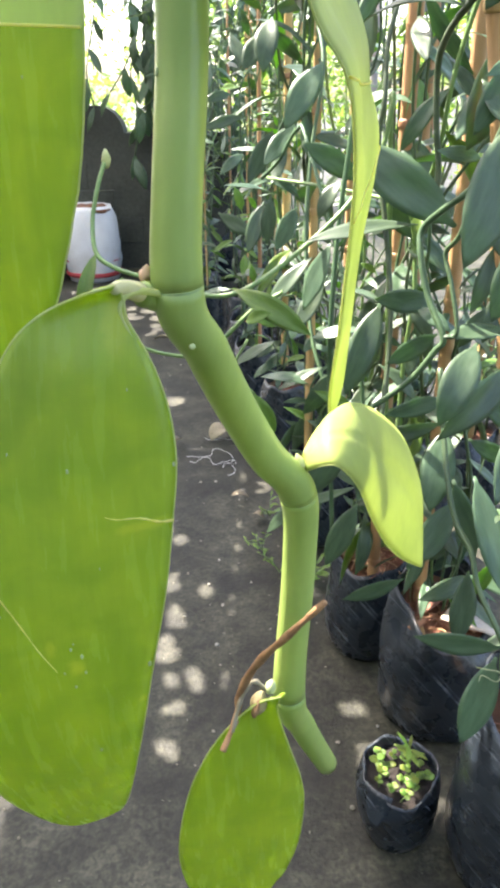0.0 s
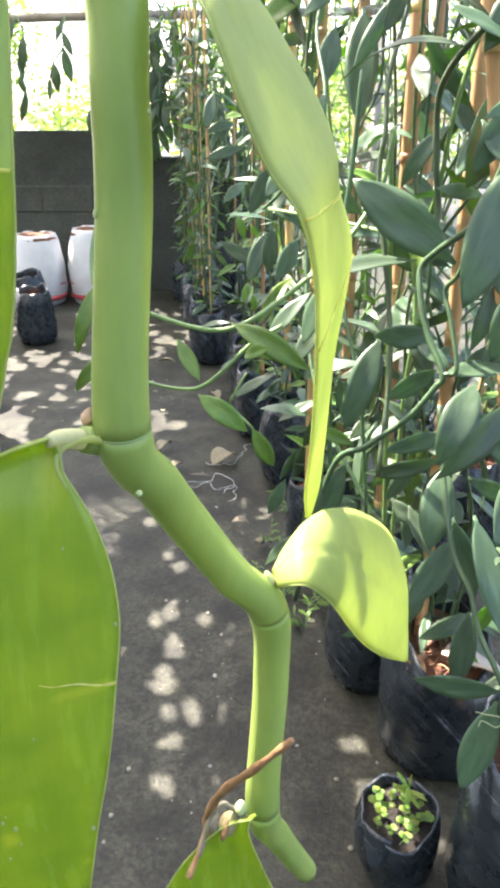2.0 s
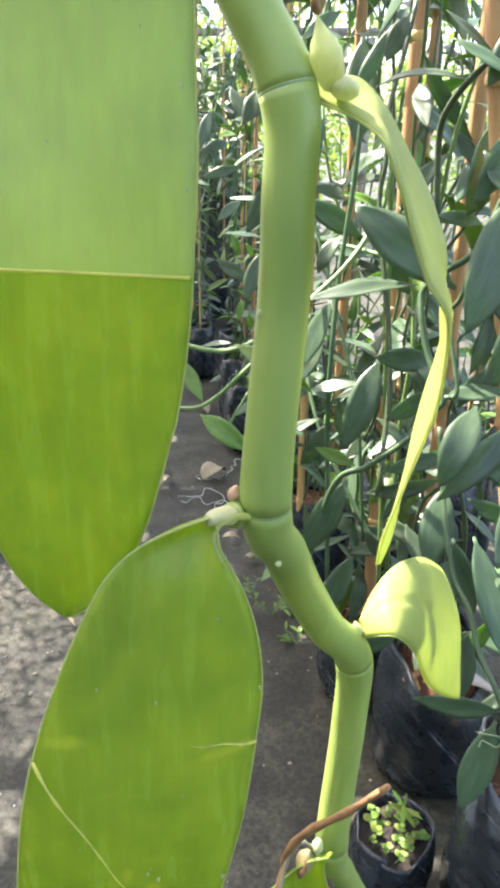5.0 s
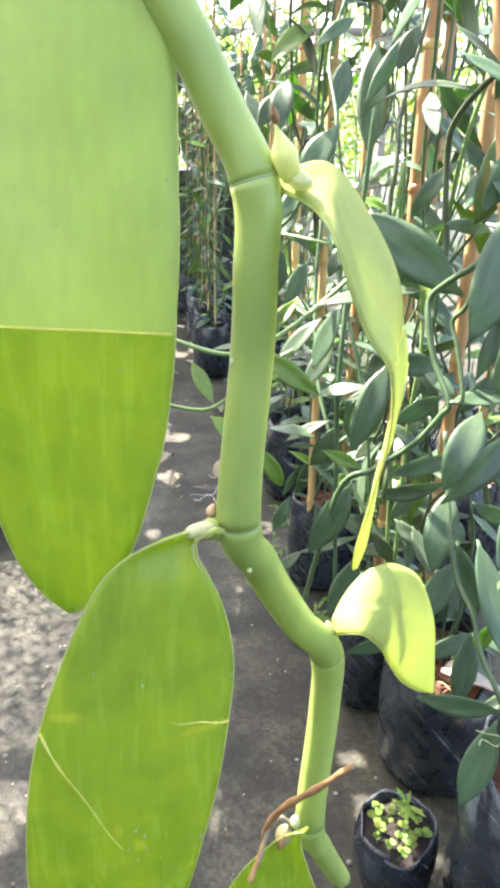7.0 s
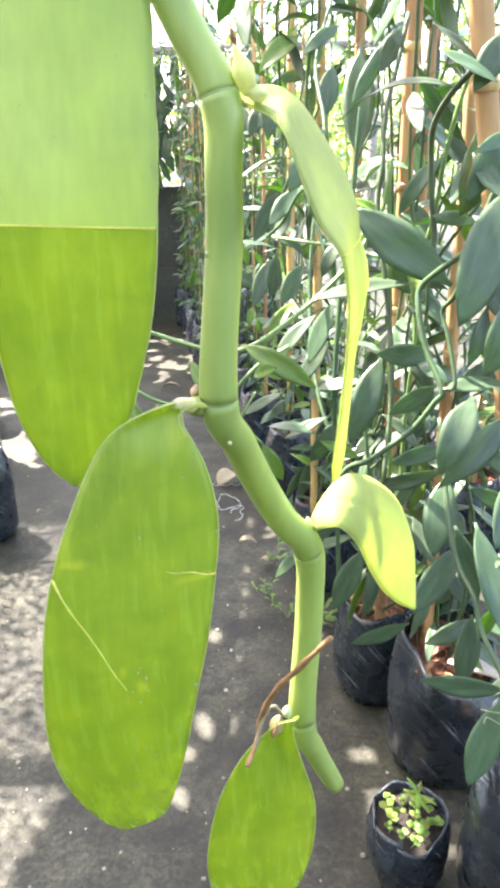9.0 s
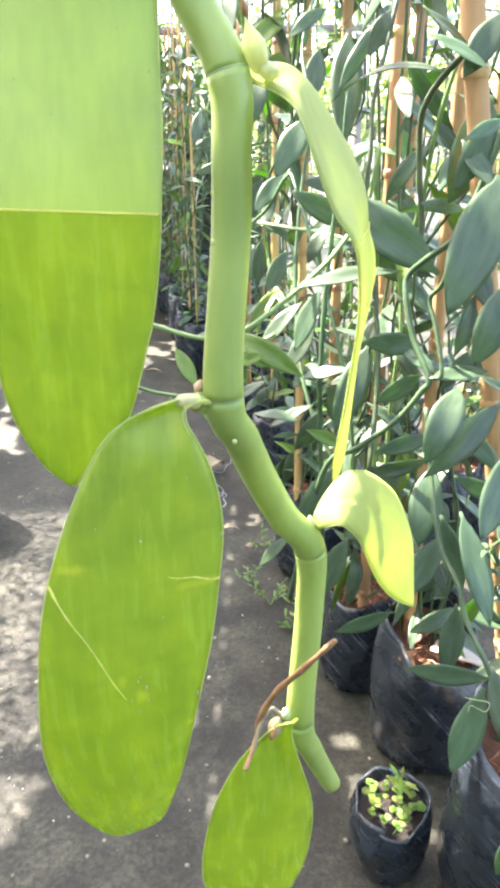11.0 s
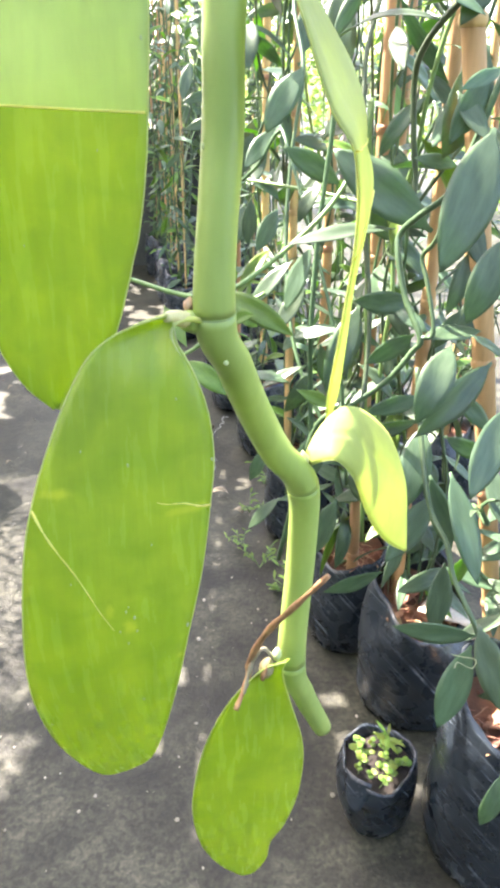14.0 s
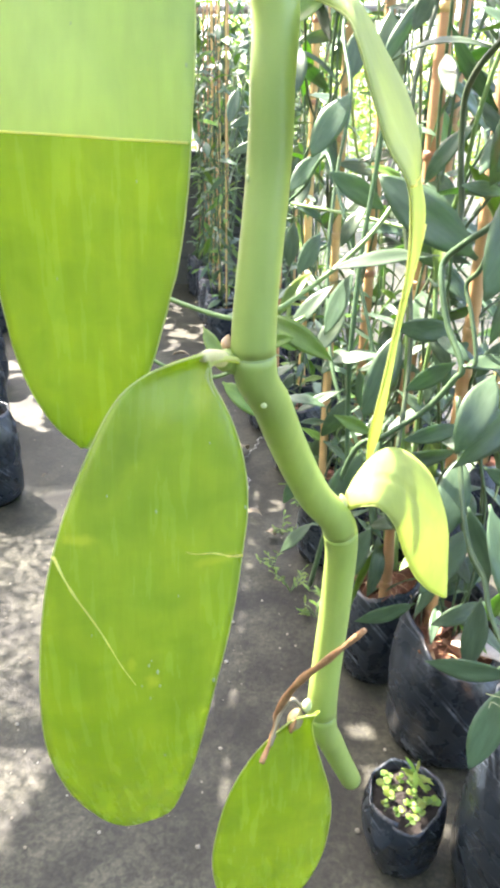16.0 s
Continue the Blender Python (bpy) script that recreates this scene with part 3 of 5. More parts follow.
unseen_net_wall("wall_west_unseen", (-4.45, 4.2, 0.0), (-4.45, -2.3, 0.0), "unseen dark green netting added along the open side to block light")


rail = thing("fence_rail", "grey timber rail on posts above the block wall", "rail", at=(-1.2, 5.78, 0))
part("bar", tube_mesh("bar", [Vector((-2.4, 0, 1.86)), Vector((-0.4, 0, 1.90)), Vector((2.2, 0, 1.92))], 0.03, TIMBER), rail)
for x in (-2.3, 1.9):
    part("post", tube_mesh("post", [Vector((x, 0, 0)), Vector((x, 0, 1.88))], 0.035, TIMBER), rail)


# ---- bags, stakes and climbing plants ----
def poly_bag(x, y, r, h, seed, label, rim_tilt=0.0, soil_level=0.82, name="grow_bag", category="grow bag", group="black grow bags", fill=None, taper=0.16):
    rnd = random.Random(seed)
    bag = thing(name, label, category, group, at=(x, y, 0))
    bm = bmesh.new()
    sides, rings = 40, 20
    def ring(z, rr, k, inner=False):
        out = []
        for s in range(sides):
            a = 2 * math.pi * s / sides
            u = z / h
            sway = 0.09 * noise.noise((math.cos(a) * 1.3 + seed, math.sin(a) * 1.3, u * 2.2)) + \
                0.035 * noise.noise((math.cos(a + 2.2 * u) * 5 + seed, math.sin(a + 2.2 * u) * 5, u * 3.5))
            sway += 0.9 * max(0, u - 0.72) * noise.noise((math.cos(a) * 1.5, math.sin(a) * 1.5, seed * 3.1)) + taper * (0.5 - u)
            sway += 0.03 * abs(math.sin(2.5 * a + 2.0 * u + seed)) * min(1, 2 * u)
            q = rr * (1 + sway)
            out.append(bm.verts.new((q * math.cos(a), q * math.sin(a), z + rim_tilt * u * u * math.sin(a + 0.5 * math.sin(seed * 5)) * r + h * 0.26 * max(0, u - 0.7) * noise.noise((math.cos(a) * 1.5 + 5, math.sin(a) * 1.5, seed * 1.7)))))
        return out
    stack = []
    for k in range(rings + 1):
        u = k / rings
        fat = (0.80 + 0.2 * min(1, u * 5) ** 0.5) * (1 + 0.07 * math.sin(u * 3.0)) * (1 - 0.10 * max(0, u - 0.8) / 0.2)
        stack.append(ring(max(u * h, 0.003), r * fat, k))
    for k in (0.98, 0.90, 0.80):
        stack.append(ring(h * k, r * 0.86, 0, True))
    for a, b in zip(stack, stack[1:]):
        for s in range(sides):
            bm.faces.new((a[s], a[(s + 1) % sides], b[(s + 1) % sides], b[s]))
    bm.faces.new(stack[0][::-1])
    part("bag", mesh_of(bm, "bag", PLASTIC), bag)
    bm = bmesh.new()
    centre = bm.verts.new((0, 0, h * soil_level + 0.02))
    rows = []
    for k in range(1, 6):
        wide = r * (0.88 + 0.4 * max(0, -taper))
        rows.append([bm.verts.new((wide * k / 5 * math.cos(a), wide * k / 5 * math.sin(a), h * soil_level + rim_tilt * soil_level ** 2 * math.sin(a + 0.5 * math.sin(seed * 5)) * r * k / 5 + 0.014 * (1 - (k / 5) ** 2)
                                   + 0.012 * noise.noise((k * 1.7, math.cos(a) * 4, math.sin(a) * 4 + seed)))) for a in
                     [2 * math.pi * s / 24 for s in range(24)]])
    for s in range(24):
        bm.faces.new((centre, rows[0][s], rows[0][(s + 1) % 24]))
        for a, b in zip(rows, rows[1:]):
            bm.faces.new((a[s], b[s], b[(s + 1) % 24], a[(s + 1) % 24]))
    part("soil", mesh_of(bm, "soil", fill or SOIL), bag, "dark potting soil" if fill else "reddish husk and soil")
    return bag


FIBRE = [tube_mesh("fibre", spline(((0, -0.035, 0), (0.006, -0.012, 0.012), (-0.004, 0.014, 0.010), (0.005, 0.038, -0.002)), 4), 0.0011, HUSK, 5),
         tube_mesh("fibre", spline(((0, -0.025, 0), (-0.008, 0.0, 0.008), (0.004, 0.03, 0.016)), 4), 0.0009, HUSK, 5)]


# pale husk made whiter, with the sun's brightness painted in
HUSK_LIT = material("pale_husk_painted_lit", (0.66, 0.58, 0.48), 0.8, (0.50, 0.41, 0.32), 40, 0.6, 160)
LIT_SLAB = leaf_mesh("husk_slab", 0.34, 40, 0.25, HUSK_LIT, 0.4, 9, 6, 0.08)
SLAB = leaf_mesh("husk_slab", 0.3, 70, 0.35, HUSK, 0.5, 9, 6, 0.08)


def husks(bag, r, z, count, seed):
    """Chips of coconut husk and root threads on the soil of a bag."""
    rnd = random.Random(seed)
    for k in range(count * 3):
        a, q = rnd.uniform(0, 6.28), r * 0.7 * rnd.random() ** 0.5
        part("fibre", FIBRE[k % 2], bag, m=Matrix.Translation((q * math.cos(a), q * math.sin(a), z + 0.012))
             @ Euler((rnd.uniform(-0.3, 0.3), rnd.uniform(-0.5, 0.5), rnd.uniform(0, 6))).to_matrix().to_4x4())
    for _ in range(count):
        a, q = rnd.uniform(0, 6.28), r * 0.75 * rnd.random() ** 0.5
        bm = bmesh.new()
        l, w, t = rnd.uniform(0.03, 0.07), rnd.uniform(0.008, 0.02), rnd.uniform(0.003, 0.008)
        bmesh.ops.create_cube(bm, size=1, matrix=Matrix.Diagonal((w, l, t, 1)))
        bmesh.ops.subdivide_edges(bm, edges=bm.edges[:], cuts=1)
        for v in bm.verts:
            v.co += noise.noise_vector(v.co * 60 + Vector((a, q, 0))) * 0.006
            v.co.z += 6 * v.co.y ** 2
        part("husk_chip", mesh_of(bm, "husk_chip", HUSK, False), bag, m=Matrix.Translation((q * math.cos(a), q * math.sin(a), z + rnd.uniform(0.004, 0.016)))
             @ Euler((rnd.uniform(-0.4, 0.4), rnd.uniform(-0.5, 0.5), rnd.uniform(0, 6))).to_matrix().to_4x4())


def stake(x, y, r, top, seed, lean=(0, 0), foot=0.12):
    rnd = random.Random(seed)
    st = thing("bamboo_stake", "tan split bamboo stake in a grow bag", "stake", "bamboo stakes", at=(x, y, foot))
    n = 26
    line = [Vector((lean[0] * i / n, lean[1] * i / n, (top - foot) * i / n)) for i in range(n + 1)]
    gap = rnd.uniform(0.2, 0.3)
    def rad(u):
        d = ((u * (top - foot) + seed * 0.07) % gap) / gap
        return r * (1 + 0.10 * math.exp(-((d - 0.5) / 0.04) ** 2) + 0.04 * math.sin(u * 17 + seed))
    part("cane", tube_mesh("cane", line, rad, BAMBOO, 10), st)
    z = gap * (0.5 + (seed * 0.07) % 1)
    while z < top - foot - 0.05:
        c = Vector((lean[0], lean[1], top - foot)) * (z / (top - foot))
        c.z = z
        part("ridge", tube_mesh("ridge", [c + Vector((0, 0, 0.004 * (j - 2))) for j in range(5)], lambda u: r * (1.04 + 0.12 * math.sin(math.pi * u)), BAMBOO, 10), st)
        z += gap
    return st


def climber(x, y, top, seed, stems=3, leaves=14, spread=0.10, low=0.3, long=(0.09, 0.17), light=0.15):
    """A vanilla-like climber round a stake: wavy stems with leaves by turns on either side."""
    rnd = random.Random(seed)
    vine = thing("climbing_vine", "dark green fleshy-leaved vine climbing a stake", "climbing plant", "climbing vines", at=(x, y, low))
    for s in range(stems):
        a0, pitch, rr = rnd.uniform(0, 6.28), rnd.uniform(1.2, 3.0), rnd.uniform(0.02, spread)
        pts, n = [], 11
        hi = top * rnd.uniform(0.75, 1.0) - low
        for k in range(n):
            u = k / (n - 1)
            a = a0 + pitch * u * 2 + rnd.uniform(-0.4, 0.4)
            pts.append(Vector((rr * math.cos(a) * (0.4 + u), rr * math.sin(a) * (0.4 + u), hi * u + rnd.uniform(-0.02, 0.02))))
        if rnd.random() < 0.45:      # hangs over at the top
            side = Vector((rnd.uniform(-1, 1), rnd.uniform(-1, 1), 0)).normalized()
            for k in range(1, 5):
                pts.append(pts[n - 1] + side * 0.06 * k + Vector((0, 0, 0.05 - 0.05 * (k - 1) ** 1.7)))
        line = spline(pts, 4)
        part("stem", tube_mesh("stem", line, lambda u, q=rnd.uniform(0.0024, 0.0040): q * (1 - 0.85 * max(0, u - 0.8) / 0.2), STEM_DARK if rnd.random() < 0.85 else STEM_LIGHT, 6), vine)
        for k in range(leaves):
            u = (k + rnd.uniform(0.1, 0.9)) / leaves
            q = line[int(u * (len(line) - 1))]
            az = a0 + k * 2.6 + rnd.uniform(-0.9, 0.9)
            el = rnd.uniform(-1.2, 0.55)
            d = Vector((math.cos(az) * math.cos(el), math.sin(az) * math.cos(el), math.sin(el)))
            l = rnd.uniform(*long)
            up = Vector((rnd.uniform(-0.5, 0.5), rnd.uniform(-0.8, 0.3), 0.9)) if abs(el) < 0.7 else d.cross(Vector((rnd.gauss(0, 1), rnd.gauss(0, 1), 0.2)))
            b = q + Vector((x, y, low))
            leaf_between(vine, b, b + d * l, up, rnd.randrange(7), LIGHT if rnd.random() < light else DARK, rnd.uniform(0.7, 1.0))
    return vine


BAG_ROW = "black polythene grow bag filled with husk soil"
#    bag x, y, radius, height; stake x, y, radius
PLANTS = [
    (0.425, 0.875, 0.104, 0.370, 0.466, 1.000, 0.018),
    (0.355, 1.235, 0.105, 0.310, 0.312, 1.262, 0.014),
    (0.240, 1.460, 0.090, 0.285, 0.237, 1.400, 0.016),
    (0.150, 1.950, 0.095, 0.300, 0.108, 1.890, 0.013),
    (0.220, 2.020, 0.060, 0.280, 0.202, 1.935, 0.016),
    (0.410, 1.860, 0.095, 0.300, 0.352, 1.840, 0.013),
    (0.060, 2.520, 0.095, 0.300, 0.052, 2.640, 0.016),
]
for i, (bx, by, r, h, sx, sy, sr) in enumerate(PLANTS):
    if i != 4:
        b = poly_bag(bx, by, r * 1.03, h, i + 1, BAG_ROW, 0.5 if i < 3 else 0.1)
        husks(b, r, h * 0.82, 12 if i < 3 else 5, i)
        if i < 3:
            part("husk_slab", SLAB, b, "pale slab of coconut husk", Matrix.Translation((-0.05, -0.015, h * 0.82 + 0.012)) @ Euler((0.15, -0.2, -1.9 + i)).to_matrix().to_4x4() @ Matrix.Scale(0.10, 4))
    if i == 1:
        part("husk_slab", LIT_SLAB, b, "pale husk slab, whitened by sunlight put into its colour", Matrix.Translation((0.100, -0.072, h * 0.82 + 0.008)) @ Euler((0.25, 0.15, 1.4)).to_matrix().to_4x4() @ Matrix.Scale(0.12, 4))
    stake(sx, sy, sr * 0.85, 2.0 + 0.05 * (i % 3), i + 1, (0 if i else -0.32, 0))
    climber(sx, sy, 1.95, 20 + i, 4, 20, 0.10, h, (0.10, 0.17), light=0.15)
for k, (x, y) in enumerate(((-0.68, 5.50), (-0.58, 5.20), (-0.50, 4.70), (-0.42, 4.30))):
    poly_bag(x, y, 0.09, 0.29, 180 + k, BAG_ROW, 0.1)
    stake(x, y, 0.007, 2.0, 190 + k)
    climber(x, y, 1.9, 195 + k, 4, 24, 0.14, 0.22, (0.06, 0.13), 0.3)
for i, (bx, by, r, h, sx, sy, sr) in enumerate(PLANTS):
    climber(bx, by, 0.95, 330 + i, 3, 11, 0.11, h * 0.9, (0.06, 0.12), 0.25)
rows = random.Random(11)
for k in range(9):
    y = 2.95 + 0.36 * k
    for lane in (0, 1):
        x = 0.50 - 0.19 * y - (0.07 if y > 3.8 else 0) + 0.34 * lane + rows.uniform(-0.06, 0.06)
        yy = y + rows.uniform(-0.1, 0.1)
        if yy > 5.7:
            continue
        poly_bag(x, yy, 0.095, 0.3, 40 + k * 3 + lane, BAG_ROW, 0.1)
        stake(x + 0.02, yy, rows.uniform(0.004, 0.008), rows.uniform(1.9, 2.2), 60 + k * 3 + lane)
        climber(x + 0.02, yy, 1.95, 80 + k * 3 + lane, 4, 20, 0.14, 0.22, (0.07, 0.14), 0.3)
for k, (x, y) in enumerate(((0.75, 1.25), (0.62, 2.1), (0.48, 2.45), (0.80, 2.6), (1.0, 1.9))):
    poly_bag(x, y, 0.095, 0.3, 140 + k, BAG_ROW, 0.1)
    stake(x, y, 0.011, 2.1, 150 + k)
    climber(x, y, 1.95, 160 + k, 4, 14, 0.15, 0.28, (0.10, 0.17), light=0.3)


# ---- the climbers nearest the camera, leaf by leaf ----
def stem_along(parent, points, r, mat):
    line = [q - parent.location for q in spline(points, 6)]
    return part("stem", tube_mesh("stem", line, r, mat, 8), parent)


front = thing("climbing_vine", "dark glossy-leaved vine climbing out of the grow bags", "climbing plant", "climbing vines", at=(0.37, 1.2, 0.26))
middle = thing("climbing_vine", "dark glossy-leaved vine on a thick bamboo stake", "climbing plant", "climbing vines", at=(0.23, 1.42, 0.24))
runner = thing("vine_runner", "light green looping vine runner with young leaves", "climbing plant", at=(0.20, 1.40, 0.25))
stem_along(front, [(0.052, 1.084, 0.485), (0.096, 1.012, 0.762), (0.142, 0.982, 0.818), (0.192, 0.962, 0.869), (0.221, 0.950, 0.916), (0.229, 0.948, 0.935), (0.211, 0.979, 0.981), (0.201, 1.002, 1.031), (0.203, 1.014, 1.060), (0.221, 0.994, 1.086), (0.249, 0.954, 1.121), (0.268, 0.954, 1.168), (0.292, 0.948, 1.251)], 0.0043, STEM_DARK)
stem_along(front, [(0.229, 0.948, 0.935), (0.244, 0.941, 0.945), (0.236, 0.966, 1.001), (0.229, 0.982, 1.036), (0.239, 0.961, 1.062), (0.252, 0.965, 1.119)], 0.0032, STEM_DARK)
stem_along(front, [(0.232, 0.960, 0.889), (0.237, 0.928, 0.817), (0.240, 0.877, 0.754), (0.248, 0.850, 0.717), (0.262, 0.817, 0.693), (0.269, 0.791, 0.657), (0.291, 0.749, 0.613), (0.321, 0.725, 0.535)], 0.0038, STEM_DARK)
stem_along(front, [(0.278, 0.953, 1.362), (0.249, 0.963, 1.335), (0.230, 0.996, 1.311), (0.216, 1.028, 1.284), (0.215, 1.068, 1.252), (0.220, 1.069, 1.181), (0.227, 1.061, 1.114), (0.209, 1.035, 1.056)], 0.0042, STEM_DARK)
stem_along(front, [(0.163, 0.992, 0.767), (0.182, 1.089, 0.934), (0.163, 1.182, 1.141), (0.168, 1.193, 1.213), (0.172, 1.224, 1.284), (0.193, 1.260, 1.362), (0.210, 1.291, 1.432)], 0.0040, STEM_DARK)
stem_along(middle, [(0.121, 1.182, 0.457), (0.103, 1.175, 0.808), (0.103, 1.186, 0.906), (0.112, 1.217, 1.040), (0.128, 1.235, 1.180), (0.136, 1.240, 1.300)], 0.0042, STEM_DARK)
stem_along(middle, [(0.179, 1.183, 0.581), (0.151, 1.247, 0.846), (0.073, 1.485, 1.134), (0.053, 1.552, 1.161), (0.020, 1.581, 1.105), (-0.016, 1.619, 1.067)], 0.0035, STEM_DARK)
stem_along(middle, [(0.222, 1.162, 0.534), (0.223, 1.176, 0.809), (0.232, 1.183, 0.946), (0.222, 1.236, 1.065), (0.183, 1.291, 1.067), (0.113, 1.403, 1.071), (-0.003, 1.567, 1.073)], 0.0035, STEM_LIGHT)
stem_along(middle, [(0.224, 1.171, 0.528), (0.097, 1.316, 0.756), (0.071, 1.455, 0.945), (0.081, 1.534, 1.120), (0.103, 1.604, 1.275), (0.088, 1.716, 1.404), (0.122, 1.774, 1.532)], 0.004, STEM_DARK)
stem_along(runner, [(0.211, 1.219, 0.425), (0.190, 1.235, 0.900), (0.172, 1.225, 1.180), (0.172, 1.210, 1.199), (0.160, 1.200, 1.141), (0.137, 1.180, 1.100), (0.101, 1.150, 1.057), (0.047, 1.106, 1.015), (0.000, 1.063, 0.987), (-0.038, 1.041, 0.967), (-0.074, 1.035, 0.958), (-0.119, 1.046, 0.961), (-0.192, 1.073, 0.977), (-0.232, 1.087, 0.987), (-0.260, 1.104, 1.004), (-0.268, 1.133, 1.044), (-0.261, 1.155, 1.090), (-0.253, 1.182, 1.123)], lambda u: 0.0042 - 0.0008 * u, STEM_LIGHT)
stem_along(runner, [(0.013, 1.115, 0.944), (-0.033, 1.113, 0.917), (-0.079, 1.104, 0.874), (-0.117, 1.093, 0.852), (-0.166, 1.102, 0.851), (-0.210, 1.105, 0.864), (-0.256, 1.123, 0.887), (-0.261, 1.130, 0.905), (-0.252, 1.154, 0.935), (-0.239, 1.173, 0.952)], lambda u: 0.0034 - 0.001 * u, STEM_LIGHT)
stem_along(runner, [(-0.067, 1.057, 0.837), (-0.054, 1.045, 0.833), (-0.029, 1.017, 0.820)], 0.002, STEM_LIGHT)
stem_along(runner, [(-0.067, 1.057, 0.837), (-0.055, 1.057, 0.860), (-0.039, 1.069, 0.885)], 0.002, STEM_LIGHT)
part("bud", blob_mesh("bud", (0.007, 0.006, 0.014), PALE, 0.3), runner, "pale growing tip", Matrix.Translation(Vector((-0.251, 1.184, 1.127)) - runner.location))
leaf_between(front, (0.193, 0.950, 1.346), (0.246, 0.930, 1.314), (-0.20, -0.42, 1.00), 2, DARK, 1.60)
leaf_between(middle, (0.199, 1.300, 1.394), (0.207, 1.300, 1.379), (0.10, -0.90, 0.50), 1, LIGHT, 1.60)
leaf_between(middle, (-0.055, 1.900, 1.000), (-0.038, 1.900, 0.975), (0.10, -0.90, 0.50), 1, LIGHT, 1.60)
leaf_between(middle, (-0.039, 1.600, 0.897), (-0.034, 1.600, 0.865), (0.10, -0.90, 0.50), 1, LIGHT, 1.60)
leaf_between(middle, (0.007, 2.000, 1.177), (0.015, 2.000, 1.157), (0.10, -0.90, 0.50), 1, LIGHT, 1.60)
leaf_between(middle, (-0.021, 1.150, 0.905), (0.007, 1.150, 0.893), (0.10, -0.90, 0.50), 1, LIGHT, 1.60)
leaf_between(middle, (0.170, 1.400, 0.938), (0.194, 1.400, 0.924), (0.10, -0.90, 0.50), 1, LIGHT, 1.60)
leaf_between(middle, (0.106, 2.000, 1.324), (0.126, 2.000, 1.336), (0.10, -0.90, 0.50), 1, LIGHT, 1.60)
leaf_between(middle, (0.157, 1.800, 1.428), (0.145, 1.800, 1.406), (0.10, -0.90, 0.50), 1, LIGHT, 1.60)
leaf_between(middle, (0.052, 2.100, 1.356), (0.070, 2.100, 1.337), (0.10, -0.90, 0.50), 1, LIGHT, 1.60)
leaf_between(front, (0.247, 0.970, 1.233), (0.276, 0.930, 1.185), (0.05, -1.00, 0.25), 2, DARK, 1.30)
leaf_between(front, (0.264, 0.960, 1.108), (0.292, 0.930, 1.037), (0.05, -1.00, 0.25), 2, DARK, 1.30)
leaf_between(front, (0.283, 0.960, 1.257), (0.242, 0.950, 1.181), (0.05, -1.00, 0.25), 2, DARK, 1.30)
leaf_between(front, (0.282, 0.920, 1.195), (0.217, 0.840, 1.046), (0.03, -1.00, 0.25), 5, DARK, 1.01)
leaf_between(front, (0.247, 1.020, 1.062), (0.134, 1.070, 1.147), (-0.26, -1.00, 0.25), 2, DARK, 1.51)
leaf_between(front, (0.207, 1.068, 1.058), (0.051, 1.043, 1.039), (0.30, -0.42, 1.00), 0, DARK, 0.82)
leaf_between(front, (0.232, 1.000, 1.306), (0.090, 1.030, 1.275), (0.12, -0.42, 1.00), 4, DARK, 0.73)
leaf_between(front, (0.192, 0.993, 1.378), (0.241, 0.983, 1.337), (0.06, -0.42, 1.00), 2, DARK, 1.60)
leaf_between(front, (0.278, 0.956, 1.368), (0.242, 0.942, 1.311), (-0.26, -1.00, 0.25), 5, DARK, 1.60)
leaf_between(front, (0.272, 0.883, 1.254), (0.230, 0.862, 1.237), (-0.28, -1.00, 0.25), 0, DARK, 1.60)
leaf_between(front, (0.304, 1.062, 1.286), (0.253, 1.021, 1.163), (0.23, -1.00, 0.25), 5, DARK, 1.28)
leaf_between(front, (0.280, 1.052, 1.142), (0.230, 1.049, 1.151), (0.18, -1.00, 0.25), 1, DARK, 1.60)
leaf_between(front, (0.092, 1.108, 1.027), (0.058, 1.095, 0.942), (-0.13, -0.42, 1.00), 2, DARK, 1.38)
leaf_between(front, (0.008, 0.969, 0.962), (-0.021, 0.992, 0.946), (-0.08, -0.90, 0.50), 1, LIGHT, 1.60)
leaf_between(front, (0.235, 1.025, 0.961), (0.164, 1.027, 0.964), (-0.07, -1.00, 0.25), 3, DARK, 1.60)
leaf_between(front, (0.246, 1.056, 0.907), (0.187, 1.046, 0.873), (0.24, -1.00, 0.25), 2, DARK, 1.60)
leaf_between(front, (0.247, 0.979, 0.931), (0.212, 1.012, 0.952), (0.29, -1.00, 0.25), 1, DARK, 1.60)
leaf_between(front, (0.228, 0.939, 0.939), (0.300, 0.963, 0.939), (0.25, -0.42, 1.00), 2, DARK, 1.60)
leaf_between(front, (0.284, 0.911, 0.951), (0.330, 0.913, 0.923), (0.22, -0.42, 1.00), 2, DARK, 1.60)
leaf_between(front, (0.260, 0.906, 0.939), (0.219, 0.859, 0.867), (-0.26, -1.00, 0.25), 3, DARK, 1.55)
leaf_between(front, (0.322, 0.926, 0.909), (0.229, 0.868, 0.842), (0.18, -1.00, 0.25), 0, DARK, 1.52)
leaf_between(front, (0.123, 0.964, 0.828), (0.076, 0.961, 0.851), (-0.18, -0.90, 0.50), 0, LIGHT, 1.60)
leaf_between(front, (0.170, 1.007, 0.800), (0.259, 1.024, 0.818), (-0.27, -1.00, 0.25), 0, DARK, 1.27)
leaf_between(front, (0.255, 1.004, 0.791), (0.147, 1.015, 0.761), (0.29, -1.00, 0.25), 4, DARK, 1.06)
leaf_between(front, (0.247, 0.955, 0.804), (0.226, 0.902, 0.714), (-0.25, -1.00, 0.25), 5, DARK, 1.36)
leaf_between(front, (0.277, 0.958, 0.688), (0.214, 0.908, 0.623), (-0.06, -1.00, 0.25), 2, DARK, 1.60)
